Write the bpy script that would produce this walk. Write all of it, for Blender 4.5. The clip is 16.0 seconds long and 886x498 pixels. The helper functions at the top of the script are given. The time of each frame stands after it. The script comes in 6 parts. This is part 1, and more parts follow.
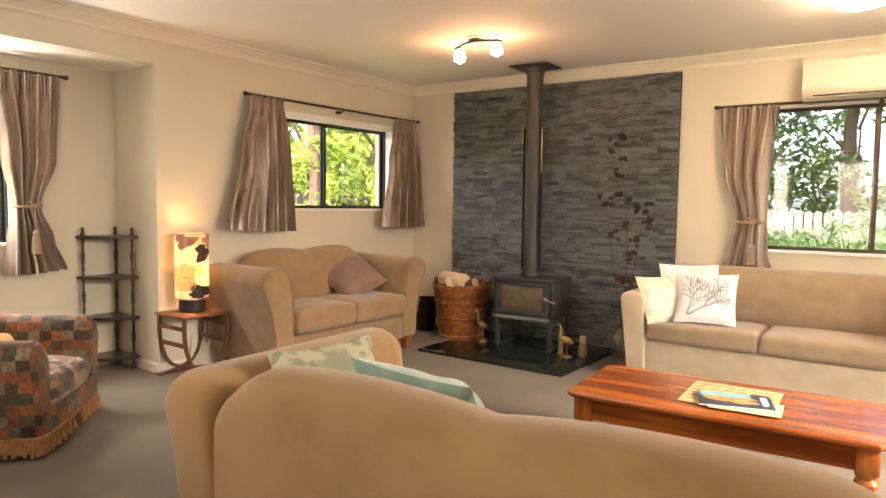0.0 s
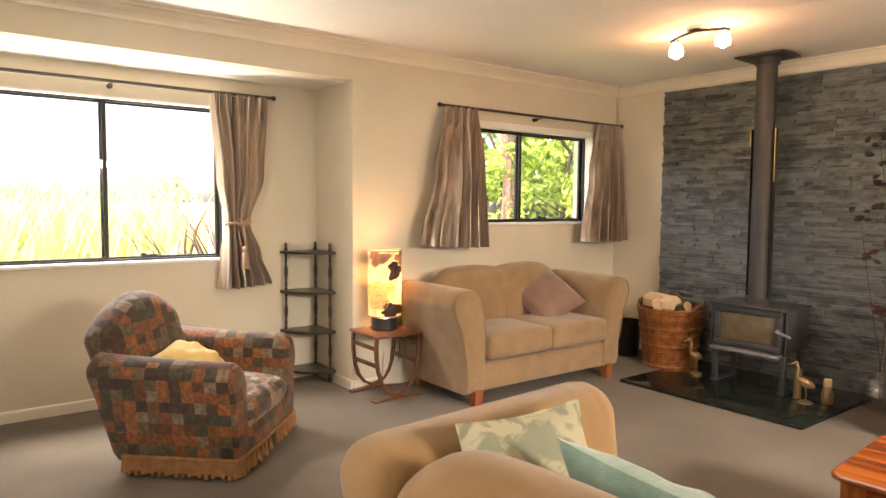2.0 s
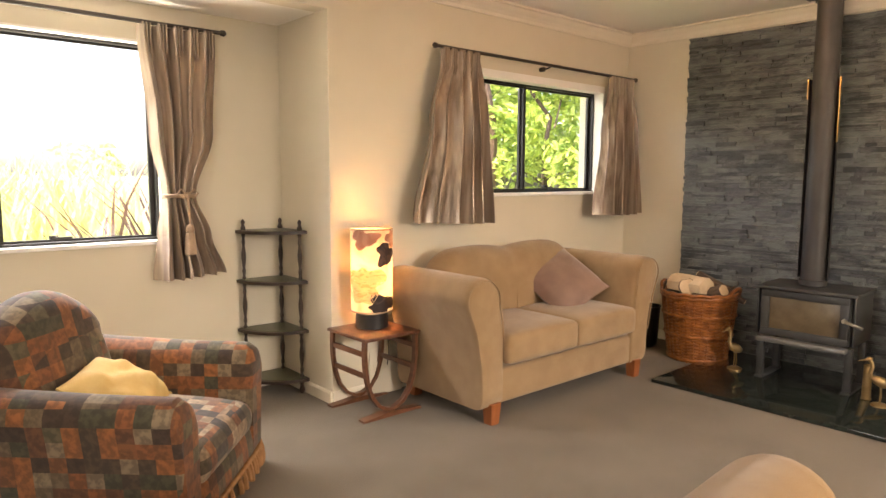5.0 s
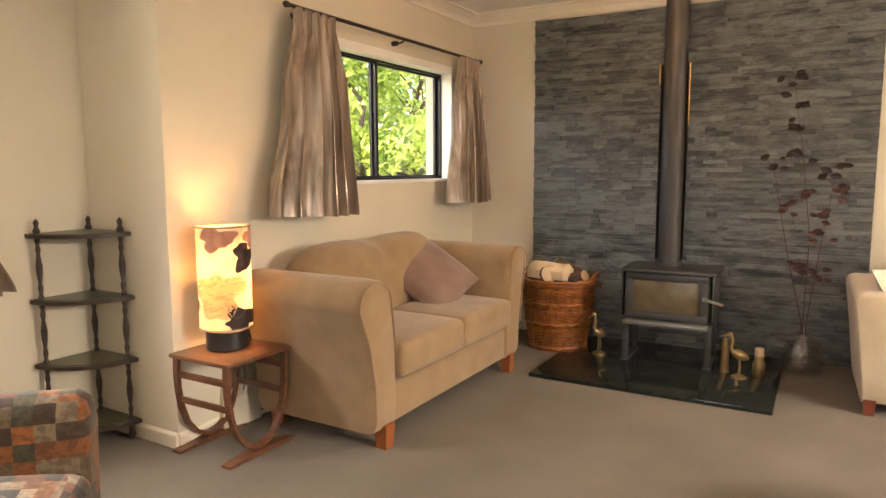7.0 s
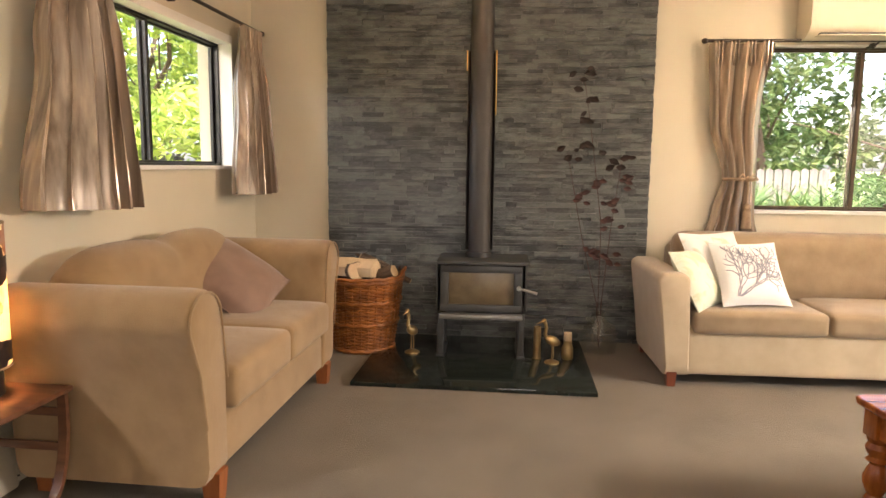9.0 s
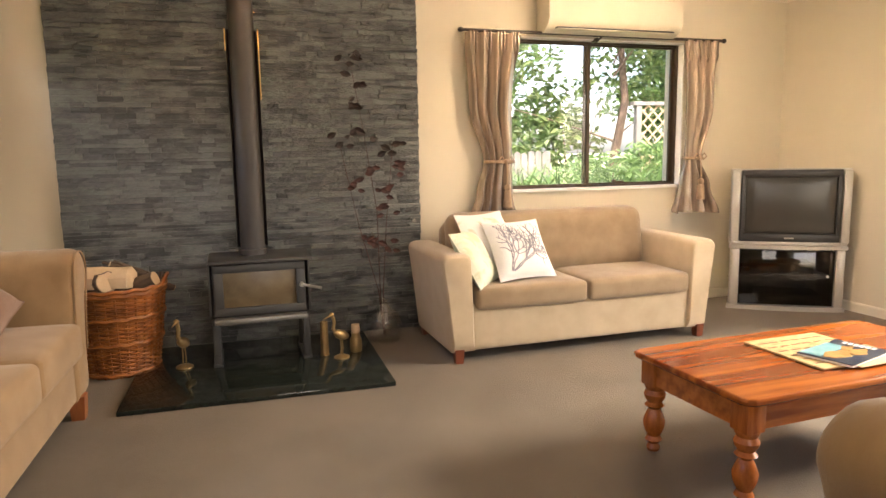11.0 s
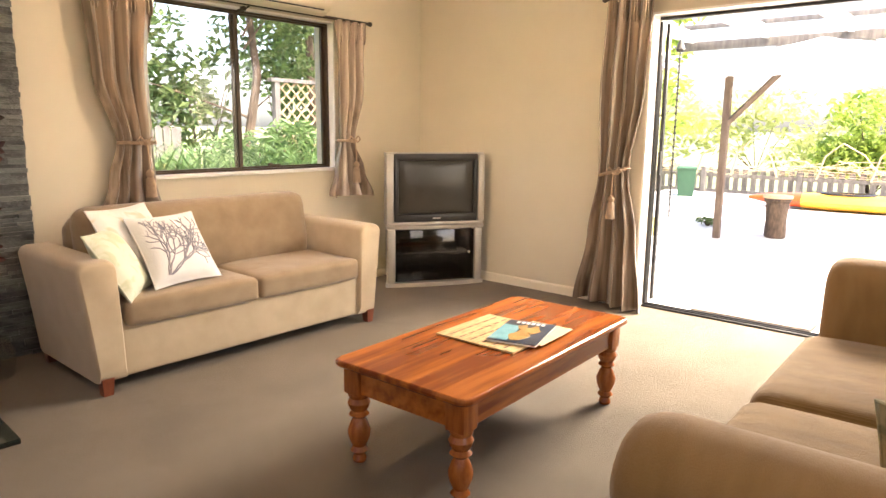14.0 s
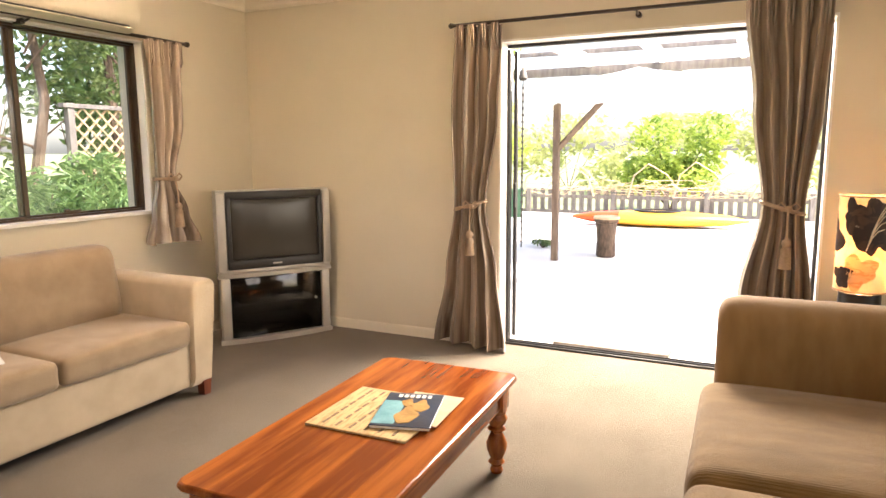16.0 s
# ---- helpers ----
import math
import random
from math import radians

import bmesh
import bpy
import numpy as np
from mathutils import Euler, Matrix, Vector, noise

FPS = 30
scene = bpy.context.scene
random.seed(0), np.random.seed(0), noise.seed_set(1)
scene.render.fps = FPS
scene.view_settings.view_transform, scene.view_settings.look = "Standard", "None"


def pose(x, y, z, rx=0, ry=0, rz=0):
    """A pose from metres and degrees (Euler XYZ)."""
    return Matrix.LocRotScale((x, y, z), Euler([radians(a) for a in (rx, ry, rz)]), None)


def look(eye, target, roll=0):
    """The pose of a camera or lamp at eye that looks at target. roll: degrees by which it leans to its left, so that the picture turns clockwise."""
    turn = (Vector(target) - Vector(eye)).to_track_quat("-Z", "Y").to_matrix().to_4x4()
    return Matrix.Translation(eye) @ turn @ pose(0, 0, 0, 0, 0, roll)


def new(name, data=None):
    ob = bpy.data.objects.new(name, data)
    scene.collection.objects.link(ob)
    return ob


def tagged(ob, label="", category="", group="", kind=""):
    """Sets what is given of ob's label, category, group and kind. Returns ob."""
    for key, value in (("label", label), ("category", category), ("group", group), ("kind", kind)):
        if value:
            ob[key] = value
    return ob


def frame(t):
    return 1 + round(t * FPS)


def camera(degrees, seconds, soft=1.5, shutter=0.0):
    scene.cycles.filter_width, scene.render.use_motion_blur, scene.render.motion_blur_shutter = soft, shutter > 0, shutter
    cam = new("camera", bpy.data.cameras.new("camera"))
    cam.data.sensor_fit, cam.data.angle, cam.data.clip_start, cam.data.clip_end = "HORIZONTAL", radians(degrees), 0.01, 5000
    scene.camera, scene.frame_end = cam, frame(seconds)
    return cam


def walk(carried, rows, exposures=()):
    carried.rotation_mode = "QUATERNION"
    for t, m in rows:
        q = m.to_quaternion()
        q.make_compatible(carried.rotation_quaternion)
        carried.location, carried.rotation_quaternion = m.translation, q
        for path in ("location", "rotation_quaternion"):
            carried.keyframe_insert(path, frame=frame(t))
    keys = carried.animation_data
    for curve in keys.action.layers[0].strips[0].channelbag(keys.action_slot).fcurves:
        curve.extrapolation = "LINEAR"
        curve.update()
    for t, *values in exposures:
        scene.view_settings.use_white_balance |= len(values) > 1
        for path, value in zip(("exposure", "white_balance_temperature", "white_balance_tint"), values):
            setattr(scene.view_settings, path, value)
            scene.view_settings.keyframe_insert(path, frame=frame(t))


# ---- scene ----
cam = camera(67.5, 16.0)
PATH = [
    (0, (0.152, -0.481, 1.229), (-0.977, 1.164, 1.092), 0.8),
    (0.5, (0.098, -0.383, 1.226), (-1.169, 1.16, 1.102), 0.9),
    (1, (0.037, -0.324, 1.251), (-1.347, 1.115, 1.132), 0.9),
    (1.5, (-0.034, -0.245, 1.274), (-1.517, 1.092, 1.15), 0.7),
    (2, (-0.149, -0.212, 1.315), (-1.697, 1.047, 1.18), 0.5),
    (2.5, (-0.208, -0.172, 1.362), (-1.803, 1.026, 1.214), 0.4),
    (3, (-0.371, -0.121, 1.374), (-1.982, 1.055, 1.225), 0.3),
    (3.2, (-0.422, -0.088, 1.384), (-2.039, 1.078, 1.228), 0.3),
    (5.3, (-1.169, 0.166, 1.269), (-2.541, 1.605, 1.048), -0.1),
    (5.5, (-1.244, 0.127, 1.272), (-2.561, 1.616, 1.05), -0.4),
    (6, (-1.446, 0.174, 1.239), (-2.64, 1.763, 1.014), -0.2),
    (6.5, (-1.582, 0.231, 1.23), (-2.665, 1.897, 1.001), -0.2),
    (7, (-1.728, 0.254, 1.236), (-2.663, 2.006, 0.997), -0.2),
    (7.5, (-1.843, 0.278, 1.236), (-2.626, 2.101, 0.987), -0.2),
    (8, (-1.985, 0.315, 1.211), (-2.569, 2.212, 0.963), -0.1),
    (8.2, (-2.069, 0.379, 1.16), (-2.558, 2.305, 0.934), 0.1),
    (10.3, (-2.523, 0.554, 1.22), (-2.196, 2.506, 0.931), -0.3),
    (10.5, (-2.527, 0.585, 1.19), (-2.123, 2.525, 0.919), -0.9),
    (11, (-2.54, 0.661, 1.172), (-1.936, 2.546, 0.891), -0.9),
    (11.5, (-2.561, 0.745, 1.158), (-1.77, 2.559, 0.869), -0.6),
    (12, (-2.578, 0.775, 1.175), (-1.613, 2.499, 0.867), -0.7),
    (12.5, (-2.578, 0.825, 1.187), (-1.461, 2.451, 0.861), -0.6),
    (13, (-2.585, 0.891, 1.211), (-1.318, 2.399, 0.863), -0.1),
    (13.5, (-2.545, 0.961, 1.212), (-1.172, 2.371, 0.855), 0.1),
    (14, (-2.532, 1.068, 1.218), (-1.039, 2.351, 0.86), 0.6),
    (14.5, (-2.466, 1.151, 1.228), (-0.889, 2.329, 0.874), 0.5),
    (15, (-2.394, 1.281, 1.236), (-0.727, 2.333, 0.898), 0.6),
    (15.5, (-2.336, 1.378, 1.264), (-0.606, 2.329, 0.945), 0.3),
    (16, (-2.266, 1.453, 1.284), (-0.483, 2.31, 0.993), -0.3),
]
walk(cam, [(t, look(eye, target, roll)) for t, eye, target, roll in PATH], [(0.0, 2.66, 6700, 18), (2.5, 2.74, 6700, 18), (9.0, 2.72, 6750, 18), (12.5, 2.70, 6750, 18), (16.0, 2.36, 6650, 18)])

# ---- world, sun, lamps ----
world = bpy.data.worlds.new("world")
scene.world = world
world.use_nodes = True
wn = world.node_tree.nodes
sky = wn.new("ShaderNodeTexSky")
sky.sky_type, sky.sun_disc = "NISHITA", False
sky.sun_elevation, sky.sun_rotation = radians(48), radians(185)
sky.air_density, sky.dust_density = 1.0, 3.0
wn["Background"].inputs["Strength"].default_value = 0.15
world.node_tree.links.new(sky.outputs[0], wn["Background"].inputs["Color"])


def lamp(name, kind, m, watts, colour, size=0.1, size_y=None, spread=180):
    d = bpy.data.lights.new(name, kind)
    d.energy, d.color = watts, colour
    if kind == "AREA":
        d.size, d.spread = size, radians(spread)
        if size_y:
            d.shape, d.size_y = "RECTANGLE", size_y
    elif kind == "SUN":
        d.angle = size
    else:
        d.shadow_soft_size = size
    ob = new(name, d)
    ob.matrix_world = m
    return ob


WARM = (1.0, 0.60, 0.31)
lamp("sun", "SUN", look((-1.0, -4.5, 9), (0, 0, 0)), 3.0, (1.0, 0.95, 0.86), radians(0.6))
lamp("south_window_daylight", "AREA", look((-1.78, -0.66, 1.45), (-1.7, 3, 0.9)), 4, (1.0, 0.93, 0.82), 1.0, 1.0)
lamp("next_room_daylight", "AREA", look((-0.5, -3.55, 1.3), (-0.4, 3, 1.0)), 6, (1.0, 0.93, 0.82), 3.0, 1.6)
lamp("patio_daylight", "AREA", look((2.55, 2.05, 2.45), (0.0, 2.10, 0.0)), 116, (1.0, 0.90, 0.73), 1.5, 1.6, 125)
lamp("west_window_daylight", "AREA", look((-5.55, 0.75, 2.65), (-3.2, 0.9, 0.2)), 60, (1.0, 0.95, 0.84), 2.2, 0.6)
lamp("west_ground_daylight", "AREA", look((-5.20, 0.78, 0.62), (-3.6, 0.9, 2.1)), 23, (1.0, 0.95, 0.82), 1.5, 0.5)
lamp("spot_bulb", "POINT", pose(-2.567, 3.665, 2.232), 0.9, (1.0, 0.47, 0.18), 0.015)
lamp("spot_bulb", "POINT", pose(-2.219, 3.60, 2.232), 0.9, (1.0, 0.47, 0.18), 0.015)
lamp("table_lamp_bulb", "POINT", pose(-3.955, 2.365, 0.745), 2.1, WARM, 0.04)
lamp("table_lamp_bulb", "POINT", pose(1.42, 1.0, 0.82), 3.6, WARM, 0.04)


# ---- materials ----
def surface(name, c1, c2, rough=0.6, metal=0.0, scale=6.0, fine=120.0, bump=0.1, mix=1.0, spec=0.5, stretch=(1, 1, 1), sheen=0.0, random=0.0, fine_mix=0.35, leafy=0.0, rib=0.0):
    """Paint, cloth, wood or stone: broad noise between two colours, fine grain over it, relief from the grain."""
    m = bpy.data.materials.new(name)
    m.use_nodes = True
    nt = m.node_tree
    n, link = nt.nodes, nt.links.new
    b = n["Principled BSDF"]
    b.inputs["Roughness"].default_value, b.inputs["Metallic"].default_value = rough, metal
    b.inputs["Specular IOR Level"].default_value = spec
    if sheen:
        b.inputs["Sheen Weight"].default_value = sheen
    tc, mp = n.new("ShaderNodeTexCoord"), n.new("ShaderNodeMapping")
    mp.inputs["Scale"].default_value = stretch
    link(tc.outputs["Object"], mp.inputs["Vector"])
    broad, grain = n.new("ShaderNodeTexNoise"), n.new("ShaderNodeTexNoise")
    broad.inputs["Scale"].default_value, broad.inputs["Detail"].default_value = scale, 4
    grain.inputs["Scale"].default_value, grain.inputs["Detail"].default_value = fine, 3
    for tex in (broad, grain):
        link(mp.outputs[0], tex.inputs["Vector"])
    ramp = n.new("ShaderNodeMapRange")
    ramp.inputs["From Min"].default_value, ramp.inputs["From Max"].default_value = 0.3, 0.7
    link(broad.outputs["Fac"], ramp.inputs["Value"])
    add = n.new("ShaderNodeMath")
    add.operation = "MULTIPLY_ADD"
    add.inputs[1].default_value, add.inputs[2].default_value = fine_mix, -fine_mix / 2
    link(grain.outputs["Fac"], add.inputs[0])
    total = n.new("ShaderNodeMath")
    total.operation, total.use_clamp = "ADD", True
    link(ramp.outputs[0], total.inputs[0])
    link(add.outputs[0], total.inputs[1])
    fac = total
    if random:
        info, geo = n.new("ShaderNodeObjectInfo"), n.new("ShaderNodeNewGeometry")
        both, part_of = n.new("ShaderNodeMath"), n.new("ShaderNodeMath")
        link(info.outputs["Random"], both.inputs[0])
        link(geo.outputs["Random Per Island"], both.inputs[1])
        wrap = n.new("ShaderNodeMath")
        wrap.operation = "FRACT"
        link(both.outputs[0], wrap.inputs[0])
        part_of.operation = "MULTIPLY_ADD"
        part_of.inputs[1].default_value, part_of.inputs[2].default_value = random, -random / 2
        link(wrap.outputs[0], part_of.inputs[0])
        fac = n.new("ShaderNodeMath")
        fac.operation, fac.use_clamp = "ADD", True
        link(total.outputs[0], fac.inputs[0])
        link(part_of.outputs[0], fac.inputs[1])
    mixer = n.new("ShaderNodeMix")
    mixer.data_type = "RGBA"
    mixer.inputs["A"].default_value, mixer.inputs["B"].default_value = (*c1, 1), (*c2, 1)
    link(fac.outputs[0], mixer.inputs["Factor"])
    link(mixer.outputs["Result"], b.inputs["Base Color"])
    if bump:
        bp = n.new("ShaderNodeBump")
        bp.inputs["Strength"].default_value, bp.inputs["Distance"].default_value = bump, 0.01
        link(grain.outputs["Fac"], bp.inputs["Height"])
        link(bp.outputs[0], b.inputs["Normal"])
    if rib:
        wave, bp2 = n.new("ShaderNodeTexWave"), n.new("ShaderNodeBump")
        wave.inputs["Scale"].default_value, wave.inputs["Distortion"].default_value = rib, 0.8
        wave.inputs["Detail Scale"].default_value = 2.0
        link(tc.outputs["Object"], wave.inputs["Vector"])
        bp2.inputs["Strength"].default_value, bp2.inputs["Distance"].default_value = 0.22, 0.003
        link(wave.outputs["Fac"], bp2.inputs["Height"])
        link(bp.outputs[0], bp2.inputs["Normal"])
        link(bp2.outputs[0], b.inputs["Normal"])
    if leafy:
        tr, ms = n.new("ShaderNodeBsdfTranslucent"), n.new("ShaderNodeMixShader")
        link(mixer.outputs["Result"], tr.inputs["Color"])
        ms.inputs[0].default_value = leafy
        link(b.outputs[0], ms.inputs[1])
        link(tr.outputs[0], ms.inputs[2])
        link(ms.outputs[0], n["Material Output"].inputs["Surface"])
    return m


def patchwork(name, colours, cell, rough=0.85):
    """Cloth woven in random oblong blocks, with a fine overprint."""
    m = bpy.data.materials.new(name)
    m.use_nodes = True
    n, link = m.node_tree.nodes, m.node_tree.links.new
    b = n["Principled BSDF"]
    b.inputs["Roughness"].default_value, b.inputs["Sheen Weight"].default_value = rough, 0.2
    tc, mp = n.new("ShaderNodeTexCoord"), n.new("ShaderNodeMapping")
    mp.inputs["Scale"].default_value = [1 / c for c in cell]
    link(tc.outputs["Object"], mp.inputs["Vector"])
    fl = n.new("ShaderNodeVectorMath")
    fl.operation = "FLOOR"
    link(mp.outputs[0], fl.inputs[0])
    wn_ = n.new("ShaderNodeTexWhiteNoise")
    link(fl.outputs[0], wn_.inputs["Vector"])
    ramp = n.new("ShaderNodeValToRGB")
    ramp.color_ramp.interpolation = "CONSTANT"
    els = ramp.color_ramp.elements
    while len(els) < len(colours):
        els.new(0.5)
    for i, c in enumerate(colours):
        els[i].position, els[i].color = i / len(colours), (*c, 1)
    link(wn_.outputs["Value"], ramp.inputs[0])
    no = n.new("ShaderNodeTexNoise")
    no.inputs["Scale"].default_value, no.inputs["Detail"].default_value = 42, 3
    link(tc.outputs["Object"], no.inputs["Vector"])
    rr = n.new("ShaderNodeMapRange")
    rr.inputs["From Min"].default_value, rr.inputs["From Max"].default_value = 0.43, 0.60
    rr.inputs["To Min"].default_value, rr.inputs["To Max"].default_value = 0.58, 0.98
    link(no.outputs["Fac"], rr.inputs["Value"])
    mul = n.new("ShaderNodeVectorMath")
    mul.operation = "SCALE"
    link(ramp.outputs[0], mul.inputs[0])
    link(rr.outputs[0], mul.inputs["Scale"])
    link(mul.outputs[0], b.inputs["Base Color"])
    bp = n.new("ShaderNodeBump")
    bp.inputs["Strength"].default_value, bp.inputs["Distance"].default_value = 0.3, 0.004
    link(no.outputs["Fac"], bp.inputs["Height"])
    link(bp.outputs[0], b.inputs["Normal"])
    return m


def printed(name, ground, ink, scale, low, high, rough=0.8, translucent=0.0, detail=2.0, stretch=(1, 1, 1)):
    """Cloth or paper with an irregular print: ink where a warped noise passes a threshold."""
    m = bpy.data.materials.new(name)
    m.use_nodes = True
    n, link = m.node_tree.nodes, m.node_tree.links.new
    b = n["Principled BSDF"]
    b.inputs["Roughness"].default_value = rough
    tc, mp = n.new("ShaderNodeTexCoord"), n.new("ShaderNodeMapping")
    mp.inputs["Scale"].default_value = stretch
    link(tc.outputs["Object"], mp.inputs["Vector"])
    no = n.new("ShaderNodeTexNoise")
    no.inputs["Scale"].default_value, no.inputs["Detail"].default_value, no.inputs["Distortion"].default_value = scale, detail, 1.2
    link(mp.outputs[0], no.inputs["Vector"])
    rr = n.new("ShaderNodeMapRange")
    rr.inputs["From Min"].default_value, rr.inputs["From Max"].default_value = low, high
    link(no.outputs["Fac"], rr.inputs["Value"])
    mixer = n.new("ShaderNodeMix")
    mixer.data_type = "RGBA"
    mixer.inputs["A"].default_value, mixer.inputs["B"].default_value = (*ground, 1), (*ink, 1)
    link(rr.outputs[0], mixer.inputs["Factor"])
    link(mixer.outputs["Result"], b.inputs["Base Color"])
    if translucent:
        tr, ms = n.new("ShaderNodeBsdfTranslucent"), n.new("ShaderNodeMixShader")
        link(mixer.outputs["Result"], tr.inputs["Color"])
        ms.inputs[0].default_value = translucent
        link(b.outputs[0], ms.inputs[1])
        link(tr.outputs[0], ms.inputs[2])
        link(ms.outputs[0], n["Material Output"].inputs["Surface"])
    return m


def glass(name, colour=(1, 1, 1), rough=0.0, gloss=0.04):
    """A pane: mostly clear, with a faint mirror."""
    m = bpy.data.materials.new(name)
    m.use_nodes = True
    n, link = m.node_tree.nodes, m.node_tree.links.new
    tr, gl, ms = n.new("ShaderNodeBsdfTransparent"), n.new("ShaderNodeBsdfGlossy"), n.new("ShaderNodeMixShader")
    tr.inputs[0].default_value, gl.inputs["Roughness"].default_value = (*colour, 1), rough
    ms.inputs[0].default_value = gloss
    link(tr.outputs[0], ms.inputs[1])
    link(gl.outputs[0], ms.inputs[2])
    link(ms.outputs[0], n["Material Output"].inputs["Surface"])
    return m


def glow(name, colour, strength):
    m = bpy.data.materials.new(name)
    m.use_nodes = True
    b = m.node_tree.nodes["Principled BSDF"]
    b.inputs["Base Color"].default_value = (0.9, 0.85, 0.75, 1)
    b.inputs["Emission Color"].default_value, b.inputs["Emission Strength"].default_value = (*colour, 1), strength
    return m


PAINT = surface("wall_paint", (0.62, 0.563, 0.442), (0.67, 0.608, 0.488), 0.7, scale=1.5, fine=250, bump=0.03, fine_mix=0.15)
CEIL = surface("ceiling_paint", (0.82, 0.78, 0.72), (0.86, 0.82, 0.76), 0.8, scale=1.2, fine=200, bump=0.03, fine_mix=0.1)
TRIM = surface("trim_paint", (0.74, 0.68, 0.56), (0.78, 0.72, 0.60), 0.45, scale=3, fine=200, bump=0.02, fine_mix=0.1)
SILL = surface("white_reveal_paint", (0.80, 0.78, 0.74), (0.84, 0.82, 0.78), 0.4, scale=3, fine=150, bump=0.02, fine_mix=0.1)
CARPET = surface("carpet", (0.128, 0.105, 0.076), (0.172, 0.143, 0.106), 0.95, scale=2.6, fine=320, bump=0.7, spec=0.1, sheen=0.15, fine_mix=1.8)
SLATE = surface("slate", (0.034, 0.038, 0.039), (0.146, 0.157, 0.153), 0.36, scale=9, fine=55, bump=0.7, stretch=(1, 1, 2.5), random=0.85, fine_mix=0.8)
GRANITE = surface("granite", (0.007, 0.010, 0.009), (0.018, 0.023, 0.020), 0.08, scale=30, fine=300, bump=0.0, fine_mix=0.9)
IRON = surface("stove_enamel", (0.040, 0.042, 0.042), (0.060, 0.060, 0.058), 0.45, 0.3, scale=8, fine=180, bump=0.05)
STEEL = surface("steel", (0.55, 0.55, 0.53), (0.62, 0.62, 0.60), 0.3, 1.0, scale=10, fine=200, bump=0.02)
BRASS = surface("brass", (0.60, 0.36, 0.13), (0.70, 0.45, 0.18), 0.3, 1.0, scale=12, fine=150, bump=0.05)
FLUE = surface("flue_paint", (0.034, 0.031, 0.029), (0.050, 0.046, 0.043), 0.48, 0.2, scale=6, fine=160, bump=0.04)
FIREGLASS = surface("sooty_glass", (0.09, 0.065, 0.035), (0.15, 0.115, 0.065), 0.35, scale=14, fine=80, bump=0.0)
# Beige sofa: base and arms paler than the cushions, door light in their colour.
TAUPE_LIT = surface("beige_lit_sofa_cloth", (0.42, 0.335, 0.225), (0.50, 0.405, 0.28), 0.9, scale=7, fine=260, bump=0.25, spec=0.2, sheen=0.3)
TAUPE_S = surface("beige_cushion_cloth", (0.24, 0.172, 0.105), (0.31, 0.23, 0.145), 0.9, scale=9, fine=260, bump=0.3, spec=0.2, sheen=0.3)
TAN = surface("tan_sofa_cloth", (0.225, 0.130, 0.050), (0.28, 0.168, 0.070), 0.9, scale=6, fine=240, bump=0.3, spec=0.2, sheen=0.3, stretch=(1, 3, 1))
# Ribbed seat cloth, its tan darkened for the shadow on the seat.
TAN_SHADED = surface("ribbed_shaded_tan_seat_cloth", (0.165, 0.098, 0.038), (0.265, 0.165, 0.070), 0.9, scale=6, fine=240, bump=0.3, spec=0.2, sheen=0.3, stretch=(3, 1, 1), rib=44.0)
LOVE = surface("fawn_sofa_cloth", (0.245, 0.156, 0.080), (0.315, 0.209, 0.112), 0.9, scale=8, fine=260, bump=0.25, spec=0.2, sheen=0.3)
LEGWOOD = surface("leg_wood", (0.22, 0.065, 0.020), (0.32, 0.11, 0.035), 0.4, scale=5, fine=60, bump=0.05, stretch=(6, 6, 1))
REDLEG = surface("red_leg_wood", (0.12, 0.030, 0.015), (0.19, 0.055, 0.025), 0.4, scale=5, fine=60, bump=0.05, stretch=(6, 6, 1))
PINE = surface("stained_pine", (0.17, 0.036, 0.007), (0.42, 0.125, 0.021), 0.17, scale=4, fine=30, bump=0.0, spec=0.5, stretch=(0.5, 6, 6), random=0.75, fine_mix=0.3)
PINE_L = surface("stained_pine_legs", (0.23, 0.058, 0.011), (0.38, 0.115, 0.022), 0.25, scale=7, fine=40, bump=0.04, stretch=(7, 7, 1), fine_mix=0.5)
MAHOG = surface("mahogany", (0.085, 0.032, 0.016), (0.16, 0.066, 0.032), 0.35, scale=6, fine=60, bump=0.05, stretch=(1, 7, 7))
EBONY = surface("dark_turned_wood", (0.022, 0.014, 0.011), (0.05, 0.032, 0.024), 0.35, scale=8, fine=90, bump=0.04)
OLIVE = surface("olive_shelf_top", (0.050, 0.055, 0.025), (0.085, 0.085, 0.045), 0.3, scale=10, fine=90, bump=0.03)
WICKER = surface("wicker", (0.15, 0.044, 0.009), (0.36, 0.125, 0.027), 0.45, scale=20, fine=150, bump=0.2, random=0.5)
BARK = surface("bark", (0.055, 0.036, 0.024), (0.15, 0.10, 0.065), 0.9, scale=12, fine=70, bump=0.5, stretch=(3, 3, 1))
RUSTBARK = surface("red_brown_bark", (0.14, 0.075, 0.05), (0.30, 0.19, 0.14), 0.9, scale=12, fine=70, bump=0.5, stretch=(3, 3, 1))
CUTWOOD = surface("cut_wood", (0.50, 0.36, 0.22), (0.62, 0.47, 0.30), 0.8, scale=12, fine=90, bump=0.1)
# Striped taupe; the streaks also paint in satin sheen and fold shade.
SATIN = surface("sheen_streaked_satin", (0.19, 0.142, 0.105), (0.56, 0.455, 0.36), 0.27, 0.5, scale=9, fine=200, bump=0.05, stretch=(3, 3, 0.05), sheen=0.3, fine_mix=0.2, spec=0.9)
TASSEL = surface("tassel_cord", (0.27, 0.19, 0.125), (0.36, 0.26, 0.175), 0.8, scale=30, fine=300, bump=0.3)
ROD = surface("curtain_rod", (0.030, 0.022, 0.017), (0.050, 0.038, 0.030), 0.4, 0.3, scale=9, fine=90, bump=0.02)
